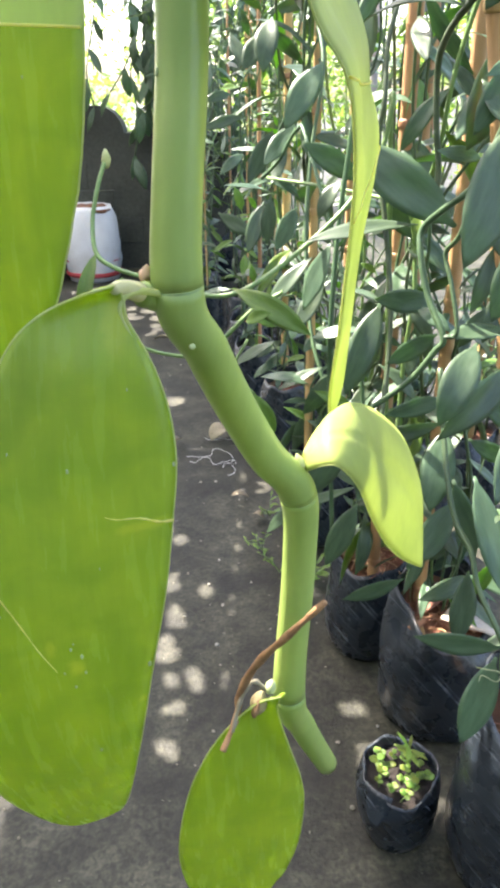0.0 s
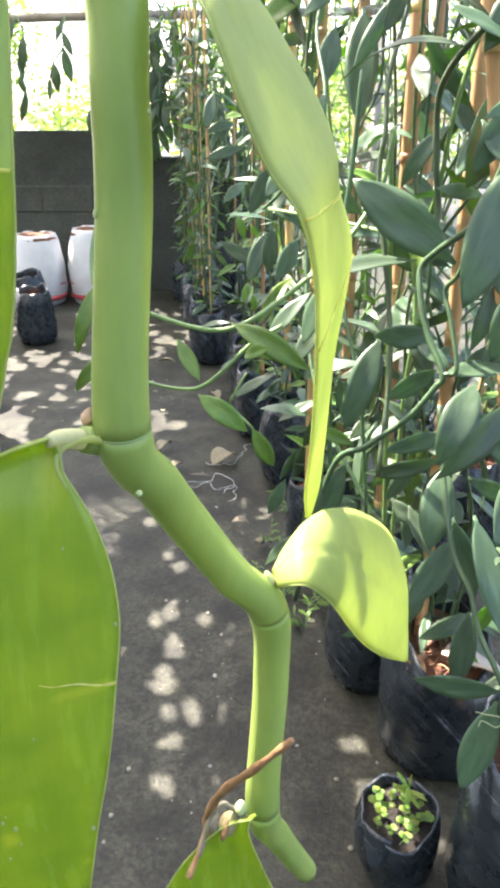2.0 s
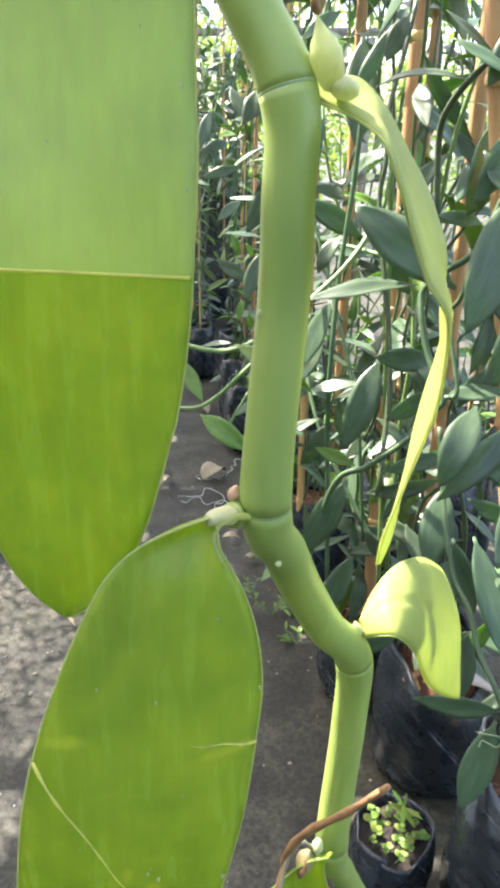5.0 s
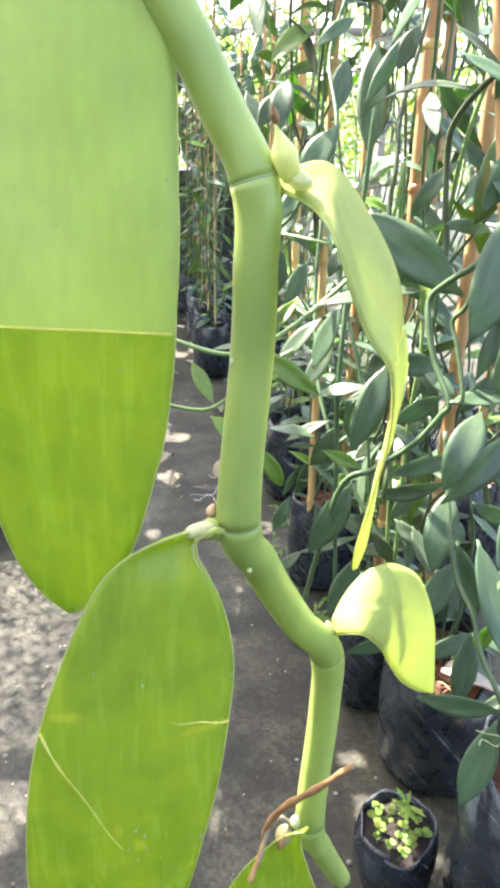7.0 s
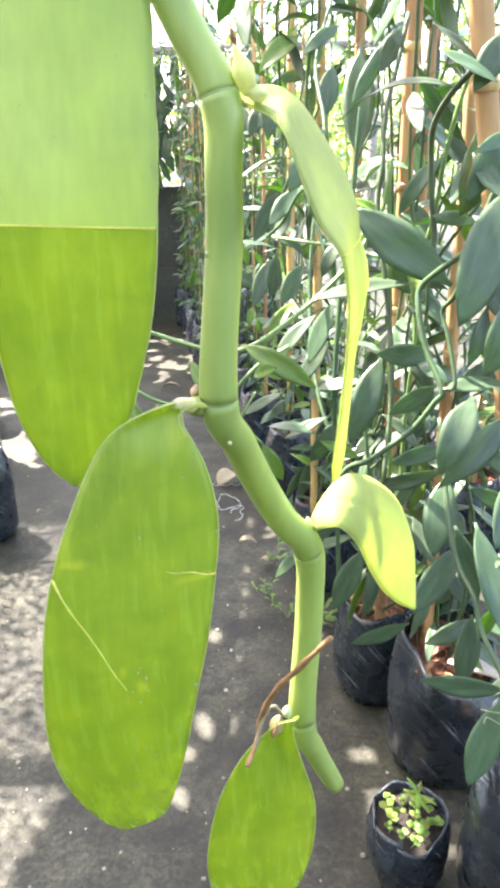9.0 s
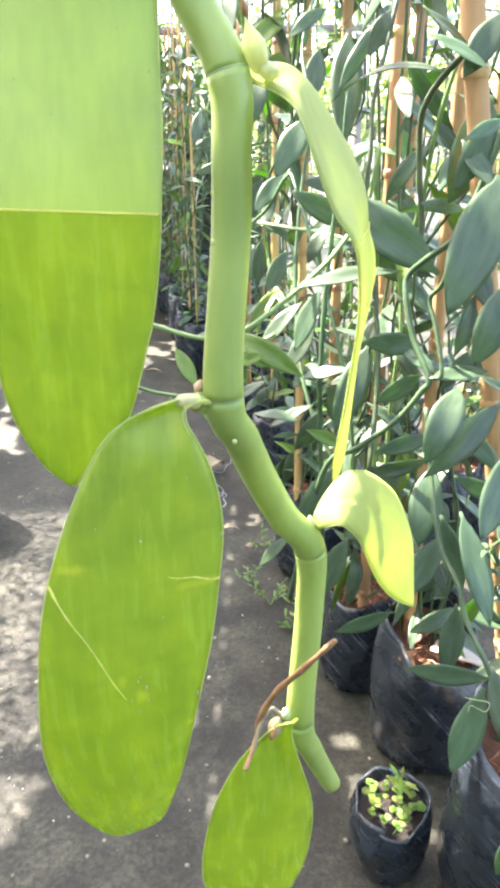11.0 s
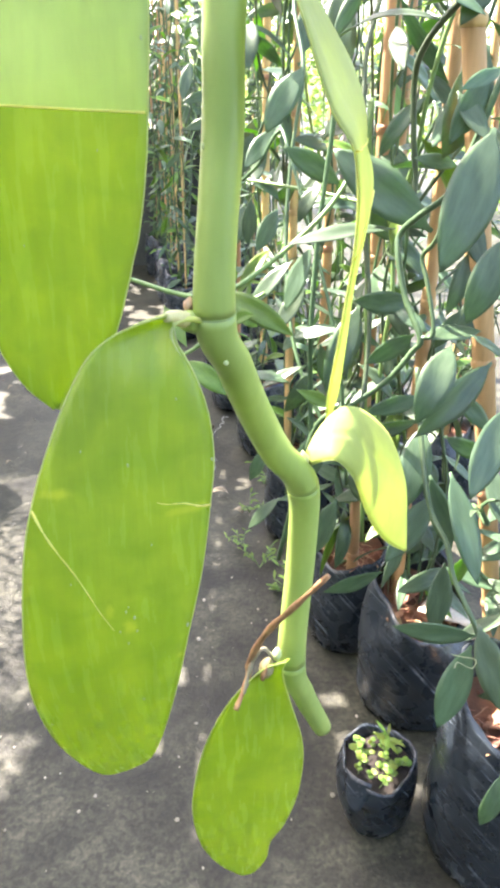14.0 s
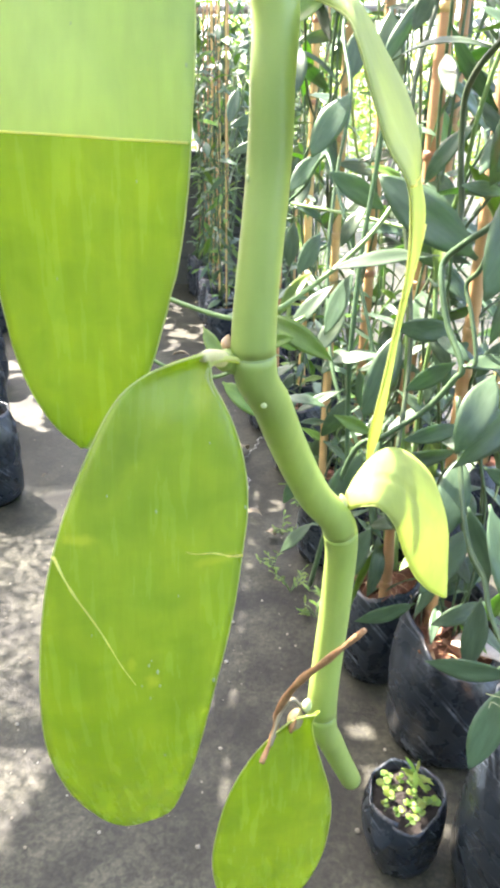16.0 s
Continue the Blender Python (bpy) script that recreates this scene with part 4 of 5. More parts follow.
leaf_between(front, (0.268, 0.866, 0.776), (0.298, 0.781, 0.654), (0.22, -1.00, 0.25), 2, DARK, 0.84)
leaf_between(front, (0.251, 0.899, 0.753), (0.286, 0.879, 0.649), (-0.07, -1.00, 0.25), 0, DARK, 1.29)
leaf_between(front, (0.262, 0.816, 0.665), (0.251, 0.790, 0.586), (0.06, -1.00, 0.25), 2, DARK, 1.56)
leaf_between(front, (0.296, 0.752, 0.595), (0.206, 0.777, 0.588), (0.00, -1.00, 0.25), 0, DARK, 1.46)
leaf_between(front, (0.292, 0.742, 0.622), (0.318, 0.689, 0.541), (-0.12, -1.00, 0.25), 2, DARK, 1.46)
leaf_between(front, (0.289, 0.747, 0.584), (0.250, 0.708, 0.491), (-0.29, -1.00, 0.25), 2, DARK, 1.33)
leaf_between(front, (0.311, 0.827, 0.885), (0.269, 0.764, 0.816), (0.07, -1.00, 0.25), 2, DARK, 1.60)
leaf_between(front, (0.292, 0.861, 1.083), (0.259, 0.835, 1.006), (-0.02, -1.00, 0.25), 5, DARK, 1.60)
leaf_between(front, (0.304, 1.010, 1.047), (0.275, 0.988, 0.970), (0.14, -1.00, 0.25), 0, DARK, 1.56)
leaf_between(front, (0.296, 0.607, 0.516), (0.278, 0.593, 0.460), (-0.02, -0.90, 0.50), 1, DARK, 1.60)
leaf_between(front, (0.200, 1.284, 1.415), (0.173, 1.265, 1.361), (-0.11, -1.00, 0.25), 5, DARK, 1.60)
leaf_between(front, (0.261, 1.215, 1.262), (0.297, 1.185, 1.212), (0.06, -1.00, 0.25), 0, DARK, 1.60)
leaf_between(front, (0.287, 0.974, 0.967), (0.261, 0.971, 0.923), (-0.28, -1.00, 0.25), 2, DARK, 1.60)
leaf_between(front, (0.334, 1.036, 0.984), (0.299, 0.998, 0.927), (-0.17, -1.00, 0.25), 3, DARK, 1.60)
leaf_between(front, (0.311, 0.843, 0.799), (0.320, 0.800, 0.748), (-0.04, -1.00, 0.25), 2, DARK, 1.60)
leaf_between(front, (0.294, 0.975, 0.849), (0.332, 0.946, 0.809), (-0.10, -1.00, 0.25), 2, DARK, 1.60)
leaf_between(front, (0.265, 0.903, 0.811), (0.319, 0.913, 0.780), (-0.20, -1.00, 0.25), 1, DARK, 1.60)
leaf_between(middle, (0.159, 1.500, 1.411), (0.148, 1.401, 1.228), (0.03, -1.00, 0.25), 2, DARK, 0.94)
leaf_between(middle, (0.099, 1.549, 1.276), (0.038, 1.512, 1.176), (-0.26, -1.00, 0.25), 5, DARK, 1.41)
leaf_between(middle, (0.049, 1.610, 1.169), (-0.004, 1.565, 1.104), (-0.16, -1.00, 0.25), 2, DARK, 1.39)
leaf_between(middle, (0.057, 1.328, 1.151), (0.138, 1.329, 1.101), (-0.01, -1.00, 0.25), 2, DARK, 1.60)
leaf_between(middle, (0.127, 1.356, 1.089), (0.094, 1.341, 1.037), (0.06, -0.42, 1.00), 3, DARK, 1.60)
leaf_between(middle, (0.067, 1.150, 0.997), (0.010, 1.134, 0.937), (0.18, -0.42, 1.00), 0, DARK, 1.58)
leaf_between(middle, (0.086, 1.132, 0.958), (0.046, 1.095, 0.906), (0.23, -0.42, 1.00), 1, DARK, 1.40)
leaf_between(middle, (0.070, 1.212, 0.770), (-0.013, 1.229, 0.777), (0.16, -0.42, 1.00), 1, DARK, 1.12)
leaf_between(middle, (0.099, 1.272, 0.780), (0.018, 1.248, 0.745), (0.02, -0.42, 1.00), 0, DARK, 1.06)
leaf_between(middle, (0.150, 1.154, 0.884), (0.087, 1.172, 0.868), (-0.13, -0.42, 1.00), 5, DARK, 1.60)
leaf_between(middle, (0.117, 1.164, 0.858), (0.124, 1.166, 0.793), (0.11, -0.42, 1.00), 2, DARK, 1.27)
leaf_between(middle, (0.171, 1.123, 0.935), (0.119, 1.066, 0.809), (-0.07, -1.00, 0.25), 5, DARK, 0.93)
leaf_between(middle, (0.120, 1.045, 0.763), (0.062, 1.009, 0.670), (0.24, -1.00, 0.25), 5, DARK, 1.33)
leaf_between(middle, (0.218, 0.993, 0.523), (0.123, 0.996, 0.479), (0.29, -1.00, 0.25), 0, DARK, 1.13)
leaf_between(middle, (0.062, 1.303, 0.484), (0.009, 1.300, 0.425), (0.25, -0.42, 1.00), 0, DARK, 1.60)
leaf_between(middle, (0.161, 1.172, 0.557), (0.116, 1.145, 0.466), (-0.17, -1.00, 0.25), 2, DARK, 1.60)
leaf_between(middle, (0.309, 0.955, 0.559), (0.235, 0.929, 0.534), (-0.26, -1.00, 0.25), 1, DARK, 1.28)
leaf_between(middle, (0.058, 1.858, 1.477), (-0.021, 1.800, 1.409), (-0.14, -0.90, 0.50), 1, LIGHT, 1.46)
leaf_between(middle, (0.125, 1.717, 1.406), (0.105, 1.663, 1.316), (0.16, -1.00, 0.25), 2, DARK, 1.56)
leaf_between(middle, (0.140, 1.751, 1.481), (0.074, 1.737, 1.435), (-0.27, -1.00, 0.25), 1, DARK, 1.60)
leaf_between(middle, (-0.013, 1.927, 1.386), (0.081, 1.962, 1.408), (0.29, -1.00, 0.25), 4, DARK, 1.39)
leaf_between(middle, (0.233, 1.152, 0.877), (0.222, 1.118, 0.830), (0.10, -0.42, 1.00), 1, DARK, 1.60)
leaf_between(middle, (0.214, 1.133, 0.958), (0.237, 1.087, 0.898), (-0.06, -1.00, 0.25), 1, DARK, 1.50)
leaf_between(middle, (0.055, 1.543, 1.020), (0.020, 1.487, 0.961), (0.22, -1.00, 0.25), 2, DARK, 1.60)
leaf_between(middle, (0.003, 1.656, 1.027), (-0.005, 1.644, 0.943), (-0.07, -1.00, 0.25), 2, DARK, 1.42)
leaf_between(middle, (0.144, 1.267, 1.013), (0.204, 1.284, 1.030), (0.05, -0.90, 0.50), 2, LIGHT, 1.60)
leaf_between(middle, (0.175, 1.236, 1.065), (0.237, 1.244, 1.018), (0.00, -1.00, 0.25), 2, DARK, 1.60)
leaf_between(middle, (0.213, 1.156, 0.643), (0.251, 1.126, 0.614), (-0.12, -1.00, 0.25), 5, DARK, 1.60)
leaf_between(middle, (0.179, 1.192, 0.601), (0.222, 1.173, 0.551), (-0.29, -1.00, 0.25), 1, DARK, 1.60)
leaf_between(middle, (0.234, 1.108, 0.658), (0.258, 1.056, 0.610), (0.12, -0.42, 1.00), 2, DARK, 1.60)
leaf_between(middle, (0.037, 1.437, 0.538), (0.007, 1.418, 0.477), (-0.02, -1.00, 0.25), 1, DARK, 1.60)
leaf_between(middle, (0.115, 1.269, 0.773), (0.074, 1.254, 0.711), (0.14, -1.00, 0.25), 3, DARK, 1.60)
leaf_between(middle, (0.184, 1.180, 0.817), (0.235, 1.170, 0.769), (-0.07, -0.42, 1.00), 1, DARK, 1.60)
leaf_between(middle, (0.244, 1.136, 0.720), (0.206, 1.121, 0.673), (-0.11, -1.00, 0.25), 2, DARK, 1.60)
leaf_between(middle, (0.264, 1.057, 0.542), (0.234, 1.026, 0.493), (0.06, -1.00, 0.25), 0, DARK, 1.60)
leaf_between(middle, (-0.095, 1.967, 1.354), (-0.066, 1.923, 1.294), (-0.02, -0.42, 1.00), 2, DARK, 1.60)
leaf_between(middle, (-0.062, 1.887, 1.179), (-0.149, 1.881, 1.155), (-0.26, -1.00, 0.25), 0, DARK, 1.34)
leaf_between(middle, (0.004, 1.756, 1.366), (-0.010, 1.700, 1.280), (-0.16, -1.00, 0.25), 3, DARK, 1.60)
leaf_between(middle, (-0.061, 1.819, 1.270), (-0.020, 1.873, 1.334), (-0.01, -1.00, 0.25), 5, DARK, 1.60)
leaf_between(middle, (0.006, 1.713, 1.154), (-0.037, 1.682, 1.070), (0.22, -1.00, 0.25), 2, DARK, 1.59)
leaf_between(middle, (-0.013, 1.701, 1.010), (-0.045, 1.668, 0.917), (0.18, -0.42, 1.00), 2, DARK, 1.34)
leaf_between(middle, (-0.128, 1.895, 0.962), (-0.056, 1.866, 0.921), (-0.28, -1.00, 0.25), 2, DARK, 1.60)
leaf_between(middle, (-0.100, 2.133, 0.998), (-0.083, 2.125, 0.947), (0.17, -0.90, 0.50), 1, LIGHT, 1.60)
leaf_between(middle, (-0.065, 1.955, 0.848), (-0.071, 1.930, 0.809), (0.17, -0.90, 0.50), 1, LIGHT, 1.60)
leaf_between(middle, (-0.140, 2.144, 1.026), (-0.088, 2.191, 1.067), (-0.24, -1.00, 0.25), 1, DARK, 1.60)
leaf_between(middle, (-0.186, 2.227, 1.209), (-0.126, 2.267, 1.224), (-0.04, -1.00, 0.25), 1, DARK, 1.60)
leaf_between(middle, (-0.175, 2.386, 1.313), (-0.196, 2.344, 1.223), (-0.07, -1.00, 0.25), 2, DARK, 1.35)
leaf_between(runner, (-0.136, 1.048, 0.942), (-0.104, 1.011, 0.897), (0.04, -0.90, 0.50), 0, LIGHT, 1.36)
leaf_between(runner, (-0.260, 1.105, 1.006), (-0.287, 1.069, 0.912), (0.13, -0.90, 0.50), 2, LIGHT, 0.83)
leaf_between(runner, (-0.107, 1.034, 0.863), (-0.034, 1.001, 0.820), (-0.01, -0.90, 0.50), 1, LIGHT, 1.04)
leaf_between(runner, (-0.029, 1.017, 0.820), (-0.000, 1.015, 0.764), (-0.14, -0.90, 0.50), 1, LIGHT, 1.30)
leaf_between(runner, (-0.261, 1.126, 0.894), (-0.307, 1.110, 0.839), (0.10, -0.90, 0.50), 2, LIGHT, 1.11)
leaf_between(runner, (-0.241, 1.079, 0.876), (-0.202, 1.059, 0.804), (0.04, -0.90, 0.50), 2, LIGHT, 0.93)
leaf_between(runner, (-0.057, 1.020, 0.972), (0.050, 0.986, 0.916), (-0.01, -0.90, 0.50), 1, LIGHT, 0.78)
leaf_between(runner, (-0.006, 1.135, 0.858), (-0.058, 1.134, 0.828), (0.16, -0.42, 1.00), 0, DARK, 1.28)
leaf_between(runner, (0.002, 1.185, 0.846), (-0.062, 1.161, 0.813), (0.02, -0.42, 1.00), 0, DARK, 1.14)
leaf_between(runner, (-0.064, 1.119, 0.947), (-0.113, 1.137, 0.936), (-0.13, -0.42, 1.00), 0, DARK, 1.06)
part("tendril", tube_mesh("tendril", [q - front.location for q in spline([(0.258, 0.725, 0.588), (0.270, 0.722, 0.587), (0.283, 0.719, 0.587), (0.287, 0.716, 0.584), (0.280, 0.711, 0.578), (0.263, 0.713, 0.586), (0.258, 0.708, 0.581)], 5)], 0.0006, PALE, 6), front, "curled pale tendril")

runner.location += Vector((0.011, 0, 0.010))


# ---- seedling bag ----
LEAF_SPROUT = material("seedling_green", (0.24, 0.34, 0.06), 0.4, (0.13, 0.22, 0.03), 60, 0.1, 200, trans=0.4, trans_color=(1.6, 1.8, 0.7), vary=0.6)
tray = poly_bag(0.231, 0.937, 0.062, 0.165, 77, "small black polythene bag of young seedlings", 0.06, 0.87, "seedling_bag", "grow bag", "seedling bags", DARK_SOIL, -0.34)


def round_leaf(mat):
    return leaf_mesh("leaf", 0.42, 25, 0.12, mat, 0.5, 7, 4, 0.02)


ROUND, SLIM = [round_leaf(LEAF_LIGHT), round_leaf(LEAF_SPROUT)], [leaf_mesh("leaf", 0.105, 30, 0.2, LEAF_SPROUT, 0.8, 7, 4, 0.02)]


def seedling(x, y, z, seed, size=0.018, stock=ROUND, count=5, tall=0.03, label="small yellow-green round-leaved seedling"):
    rnd = random.Random(seed)
    plant = thing("seedling", label, "seedling", "seedlings in the bag", at=(x, y, z))
    lean = Vector((rnd.uniform(-0.3, 0.3), rnd.uniform(-0.3, 0.2), 1)) * tall
    part("stem", tube_mesh("stem", spline([(0, 0, -0.004), lean * 0.5 + Vector((0.002, 0, 0)), lean], 3), 0.0009, STEM_LIGHT, 5), plant)
    for k in range(count):
        a = 2.4 * k + rnd.uniform(-0.4, 0.4)
        b = Vector((x, y, z)) + lean * (0.55 + 0.45 * k / count)
        l = size * rnd.uniform(0.7, 1.2)
        leaf_between(plant, b, b + Vector((math.cos(a), math.sin(a), rnd.uniform(0.1, 0.7))).normalized() * l, (0, -0.3, 1), k, stock)


sprout = random.Random(9)
for k in range(16):
    a, q = 2.4 * k, 0.050 * ((k + 0.5) / 16) ** 0.5
    seedling(0.231 + q * math.cos(a), 0.935 + q * math.sin(a), 0.146, k, sprout.uniform(0.009, 0.016), ROUND, sprout.choice((4, 5, 6)), sprout.uniform(0.018, 0.036))
seedling(0.248, 0.945, 0.150, 40, 0.040, SLIM, 8, 0.055, "taller pale seedling with pointed leaves")

bm = bmesh.new()
flap = []
for k in range(7):
    u = k / 6
    z, out, half = 0.168 - 0.055 * u, 0.066 + 0.024 * u, 0.42 * (1 - 0.8 * u ** 1.3)
    mid = radians(228) + 0.12 * u
    flap.append([Vector(((out + 0.003 * noise.noise((j, k * 0.7, 3))) * math.cos(mid + half * (j / 3 - 1)), (out + 0.003 * noise.noise((j, k * 0.7, 3))) * math.sin(mid + half * (j / 3 - 1)), z)) for j in range(7)])
part("flap", mesh_of(sheet(bm, flap, 0.0008), "flap", PLASTIC), tray, "folded-over flap of the bag mouth")

# ---- sacks and bags along the far side ----
def sack(x, y, r, h, seed, label):
    body = thing("sack", label, "sack", "white sacks", at=(x, y, 0))
    bm = bmesh.new()
    sides, stack = 36, []
    for k in range(19):
        u = k / 18
        fat = (0.84 + 0.22 * math.sin(math.pi * min(1, u * 0.9 + 0.12))) * (1 if u < 0.92 else 1 - 0.9 * (u - 0.92))
        stack.append([bm.verts.new((r * fat * (1 + 0.09 * noise.noise((math.cos(a) * 2, math.sin(a) * 2, u * 3 + seed)) + 0.05 * noise.noise((math.cos(a) * 7, math.sin(a) * 7, u * 9 + seed))) * math.cos(a),
                                    r * fat * (1 + 0.05 * noise.noise((math.cos(a) * 2, math.sin(a) * 2, u * 3 + seed))) * math.sin(a),
                                    max(0.002, h * u + 0.012 * u * noise.noise((a * 2, seed, 0)))) ) for a in [2 * math.pi * s / sides for s in range(sides)]])
    stack.append([bm.verts.new((v.co.x * 0.88, v.co.y * 0.88, h * 0.93)) for v in stack[-1]])
    for p, q in zip(stack, stack[1:]):
        for i in range(sides):
            bm.faces.new((p[i], p[(i + 1) % sides], q[(i + 1) % sides], q[i]))
    bm.faces.new(stack[0][::-1])
    part("woven_bag", mesh_of(bm, "woven_bag", SACK), body)
    bm = bmesh.new()
    bmesh.ops.create_uvsphere(bm, u_segments=20, v_segments=10, radius=1)
    for v in bm.verts:
        v.co = Vector((v.co.x * r * 0.86, v.co.y * r * 0.86, h * 0.93 + v.co.z * 0.04 + 0.02 * noise.noise(v.co * 3)))
    part("soil", mesh_of(bm, "soil", SOIL), body, "reddish soil heaped in the sack")
    for z, t in ((0.055, 0.02), (0.15, 0.008)):
        bm = bmesh.new()
        ring = [(Vector((math.cos(a), math.sin(a), 0)) * (r * (1.005 + 0.02 * math.sin(3 * a + seed)) if z > 0.1 else r * 0.975)) for a in [2 * math.pi * s / 36 for s in range(37)]]
        tube(bm, [q + Vector((0, 0, z)) for q in ring], t, 6, False)
        for v in bm.verts:
            v.co.x, v.co.y = v.co.x * 0.985, v.co.y * 0.985
        part("stripe", mesh_of(bm, "stripe", RED), body, "red printed stripe")


sack(-1.34, 5.50, 0.20, 0.53, 3, "white woven sack of soil with red stripes")
sack(-1.76, 5.42, 0.185, 0.50, 8, "white woven sack standing by the wall")
for k, (x, y) in enumerate(((-1.03, 2.22), (-1.32, 2.86), (-1.50, 3.35), (-1.46, 4.35), (-1.66, 4.85), (-1.84, 4.30), (-1.55, 2.45))):
    b = poly_bag(x, y, 0.11, 0.32, 200 + k, "black polythene grow bag by the path", 0.12)
    husks(b, 0.11, 0.26, 4, 210 + k)

# ---- on the floor ----
scrap = random.Random(21)
CURL = [leaf_mesh("leaf", r, b, f, LITTER, 0.7, 9, 4, 0.015, tw) for r, b, f, tw in ((0.22, 80, 0.5, 30), (0.16, 50, 0.8, -40), (0.3, 110, 0.3, 20))]


def fallen(x, y, size, k):
    leaf = thing("fallen_leaf", "dry curled brown leaf on the floor", "fallen leaf", "fallen leaves", at=(x, y, 0.016))
    a = scrap.uniform(0, 6.28)
    leaf_between(leaf, (x, y, 0.016), (x + size * math.cos(a), y + size * math.sin(a), 0.018), (0, 0, 1), k, CURL)


for k, (x, y, size) in enumerate(((-0.47, 2.70, 0.10), (-0.35, 2.60, 0.11), (-0.15, 2.67, 0.12), (-0.07, 2.14, 0.06), (0.02, 2.55, 0.08), (-0.62, 3.1, 0.09), (-0.3, 3.4, 0.1), (-0.55, 3.9, 0.1))):
    fallen(x, y, size, k)
for k in range(30):
    fallen(scrap.uniform(-1.3, 0.3), scrap.uniform(1.2, 5.2), scrap.uniform(0.015, 0.04), k)


def thread(x, y, seed):
    r = random.Random(seed)
    t = thing("thread", "loose white thread lying on the floor", "thread", "loose threads", at=(x, y, 0.014))
    pts, a = [Vector((0, 0, 0))], 0
    for _ in range(14):
        a += r.uniform(-1.3, 1.5)
        pts.append(pts[-1] + Vector((0.022 * math.cos(a), 0.03 * math.sin(a), r.uniform(-0.001, 0.0015))))
    part("strand", tube_mesh("strand", spline(pts, 4), 0.0011, THREAD, 5), t)


thread(-0.26, 2.62, 1)
thread(-0.17, 2.36, 2)
thread(-0.15, 2.30, 5)


def crumbs():
    r = random.Random(5)
    bm = bmesh.new()
    for _ in range(620):
        x, y = r.uniform(-1.2, 0.32), 0.55 + 3.2 * r.random() ** 1.4
        w = 0.0008 + 0.0052 * r.random() ** 3.5
        bmesh.ops.create_icosphere(bm, subdivisions=1, radius=w, matrix=Matrix.Translation((x, y, 0.012 * noise.noise((x * 1.1, y * 1.1, 0)) + 0.006 * noise.noise((x * 5, y * 5, 3)) + w * 0.4))
                                   @ Matrix.Diagonal((1, r.uniform(0.6, 1.6), 0.6, 1)))
    return mesh_of(bm, "crumbs", GRIT, False)


tagged(new("crumbs", crumbs()), "pale grit and chips scattered on the floor", "grit", kind="stuff")


def weed(x, y, seed, size):
    r = random.Random(seed)
    w = thing("weed", "low green weed growing on the floor", "weed", "weeds on the floor", at=(x, y, 0))
    for s in range(5):
        a = r.uniform(0, 6.28)
        tip = Vector((math.cos(a) * 0.05, math.sin(a) * 0.05, 0.045)) * r.uniform(0.6, 1.3)
        part("stem", tube_mesh("stem", spline([(0, 0, 0), tip * 0.5 + Vector((0, 0, 0.012)), tip], 3), 0.0011, STEM_LIGHT, 5), w)
        for k in range(4):
            b = Vector((x, y, 0)) + tip * (0.4 + 0.2 * k)
            c = a + r.uniform(-2, 2)
            leaf_between(w, b, b + Vector((math.cos(c), math.sin(c), r.uniform(0, 0.6))).normalized() * size * r.uniform(0.7, 1.2), (0, -0.2, 1), k, LIGHT)


for k, (x, y, size) in enumerate(((0.112, 1.725, 0.034), (0.03, 1.74, 0.024), (0.05, 2.24, 0.03), (0.0, 2.05, 0.026), (0.10, 1.62, 0.030), (-0.02, 1.85, 0.022))):
    weed(x, y, k, size)

# ---- vine hanging from the rail over the wall ----
hanging = thing("hanging_vine", "dark leafy vine hanging from the rail above the wall", "climbing plant", at=(-1.5, 5.72, 1.88))
hang = random.Random(31)
for k in range(19):
    x = (-2.3 + 0.27 * k if k < 6 else -0.98 + 0.065 * (k - 6)) + hang.uniform(-0.05, 0.05)
    drop = hang.uniform(0.25, 0.75) if k < 6 else hang.uniform(0.5, 1.1)
    pts = [Vector((x + hang.uniform(-0.05, 0.05) * j, 5.70 + hang.uniform(-0.03, 0.03), 1.90 - drop * j / 4)) for j in range(5)]
    stem_along(hanging, pts, 0.006, STEM_DARK)
    for j in range(5 if k < 6 else 10):
        b = pts[min(j, 4)] if k < 6 else pts[j // 2].lerp(pts[min(j // 2 + 1, 4)], hang.random())
        leaf_between(hanging, b, b + Vector((hang.uniform(-0.10, 0.10), hang.uniform(-0.05, 0.05), -hang.uniform(0.14, 0.24))), (hang.uniform(-0.6, 0.6), -1, 0.2), j, DARK, 1.1)


# ---- the hanging vine close by ----
vine = thing("vanilla_vine", "fresh green hanging vanilla vine with fleshy leaves and a cut end", "vine")
STEM = [(-0.0500, 0.1600, 2.19), (-0.0450, 0.1660, 1.90), (-0.0470, 0.1700, 1.42),
        (-0.0360, 0.1740, 1.3180), (-0.0135, 0.1680, 1.2690), (-0.0045, 0.1647, 1.2514), (-0.0040, 0.1632, 1.2351), (-0.0043, 0.1625, 1.2212),
        (-0.0064, 0.1592, 1.1871), (-0.0025, 0.1671, 1.1730), (0.0022, 0.1785, 1.1567), (0.0086, 0.1880, 1.1403), (0.0165, 0.1944, 1.1264), (0.0172, 0.1979, 1.1020),
        (0.0152, 0.1978, 1.0572), (0.0200, 0.2040, 1.0370), (0.0288, 0.2125, 1.0112)]


PER = 12
WHOLE = spline(STEM, PER)
WAYS = [(WHOLE[min(i + 1, len(WHOLE) - 1)] - WHOLE[max(i - 1, 0)]).normalized() for i in range(len(WHOLE))]
NODES = (3, 5, 8, 12, 14)


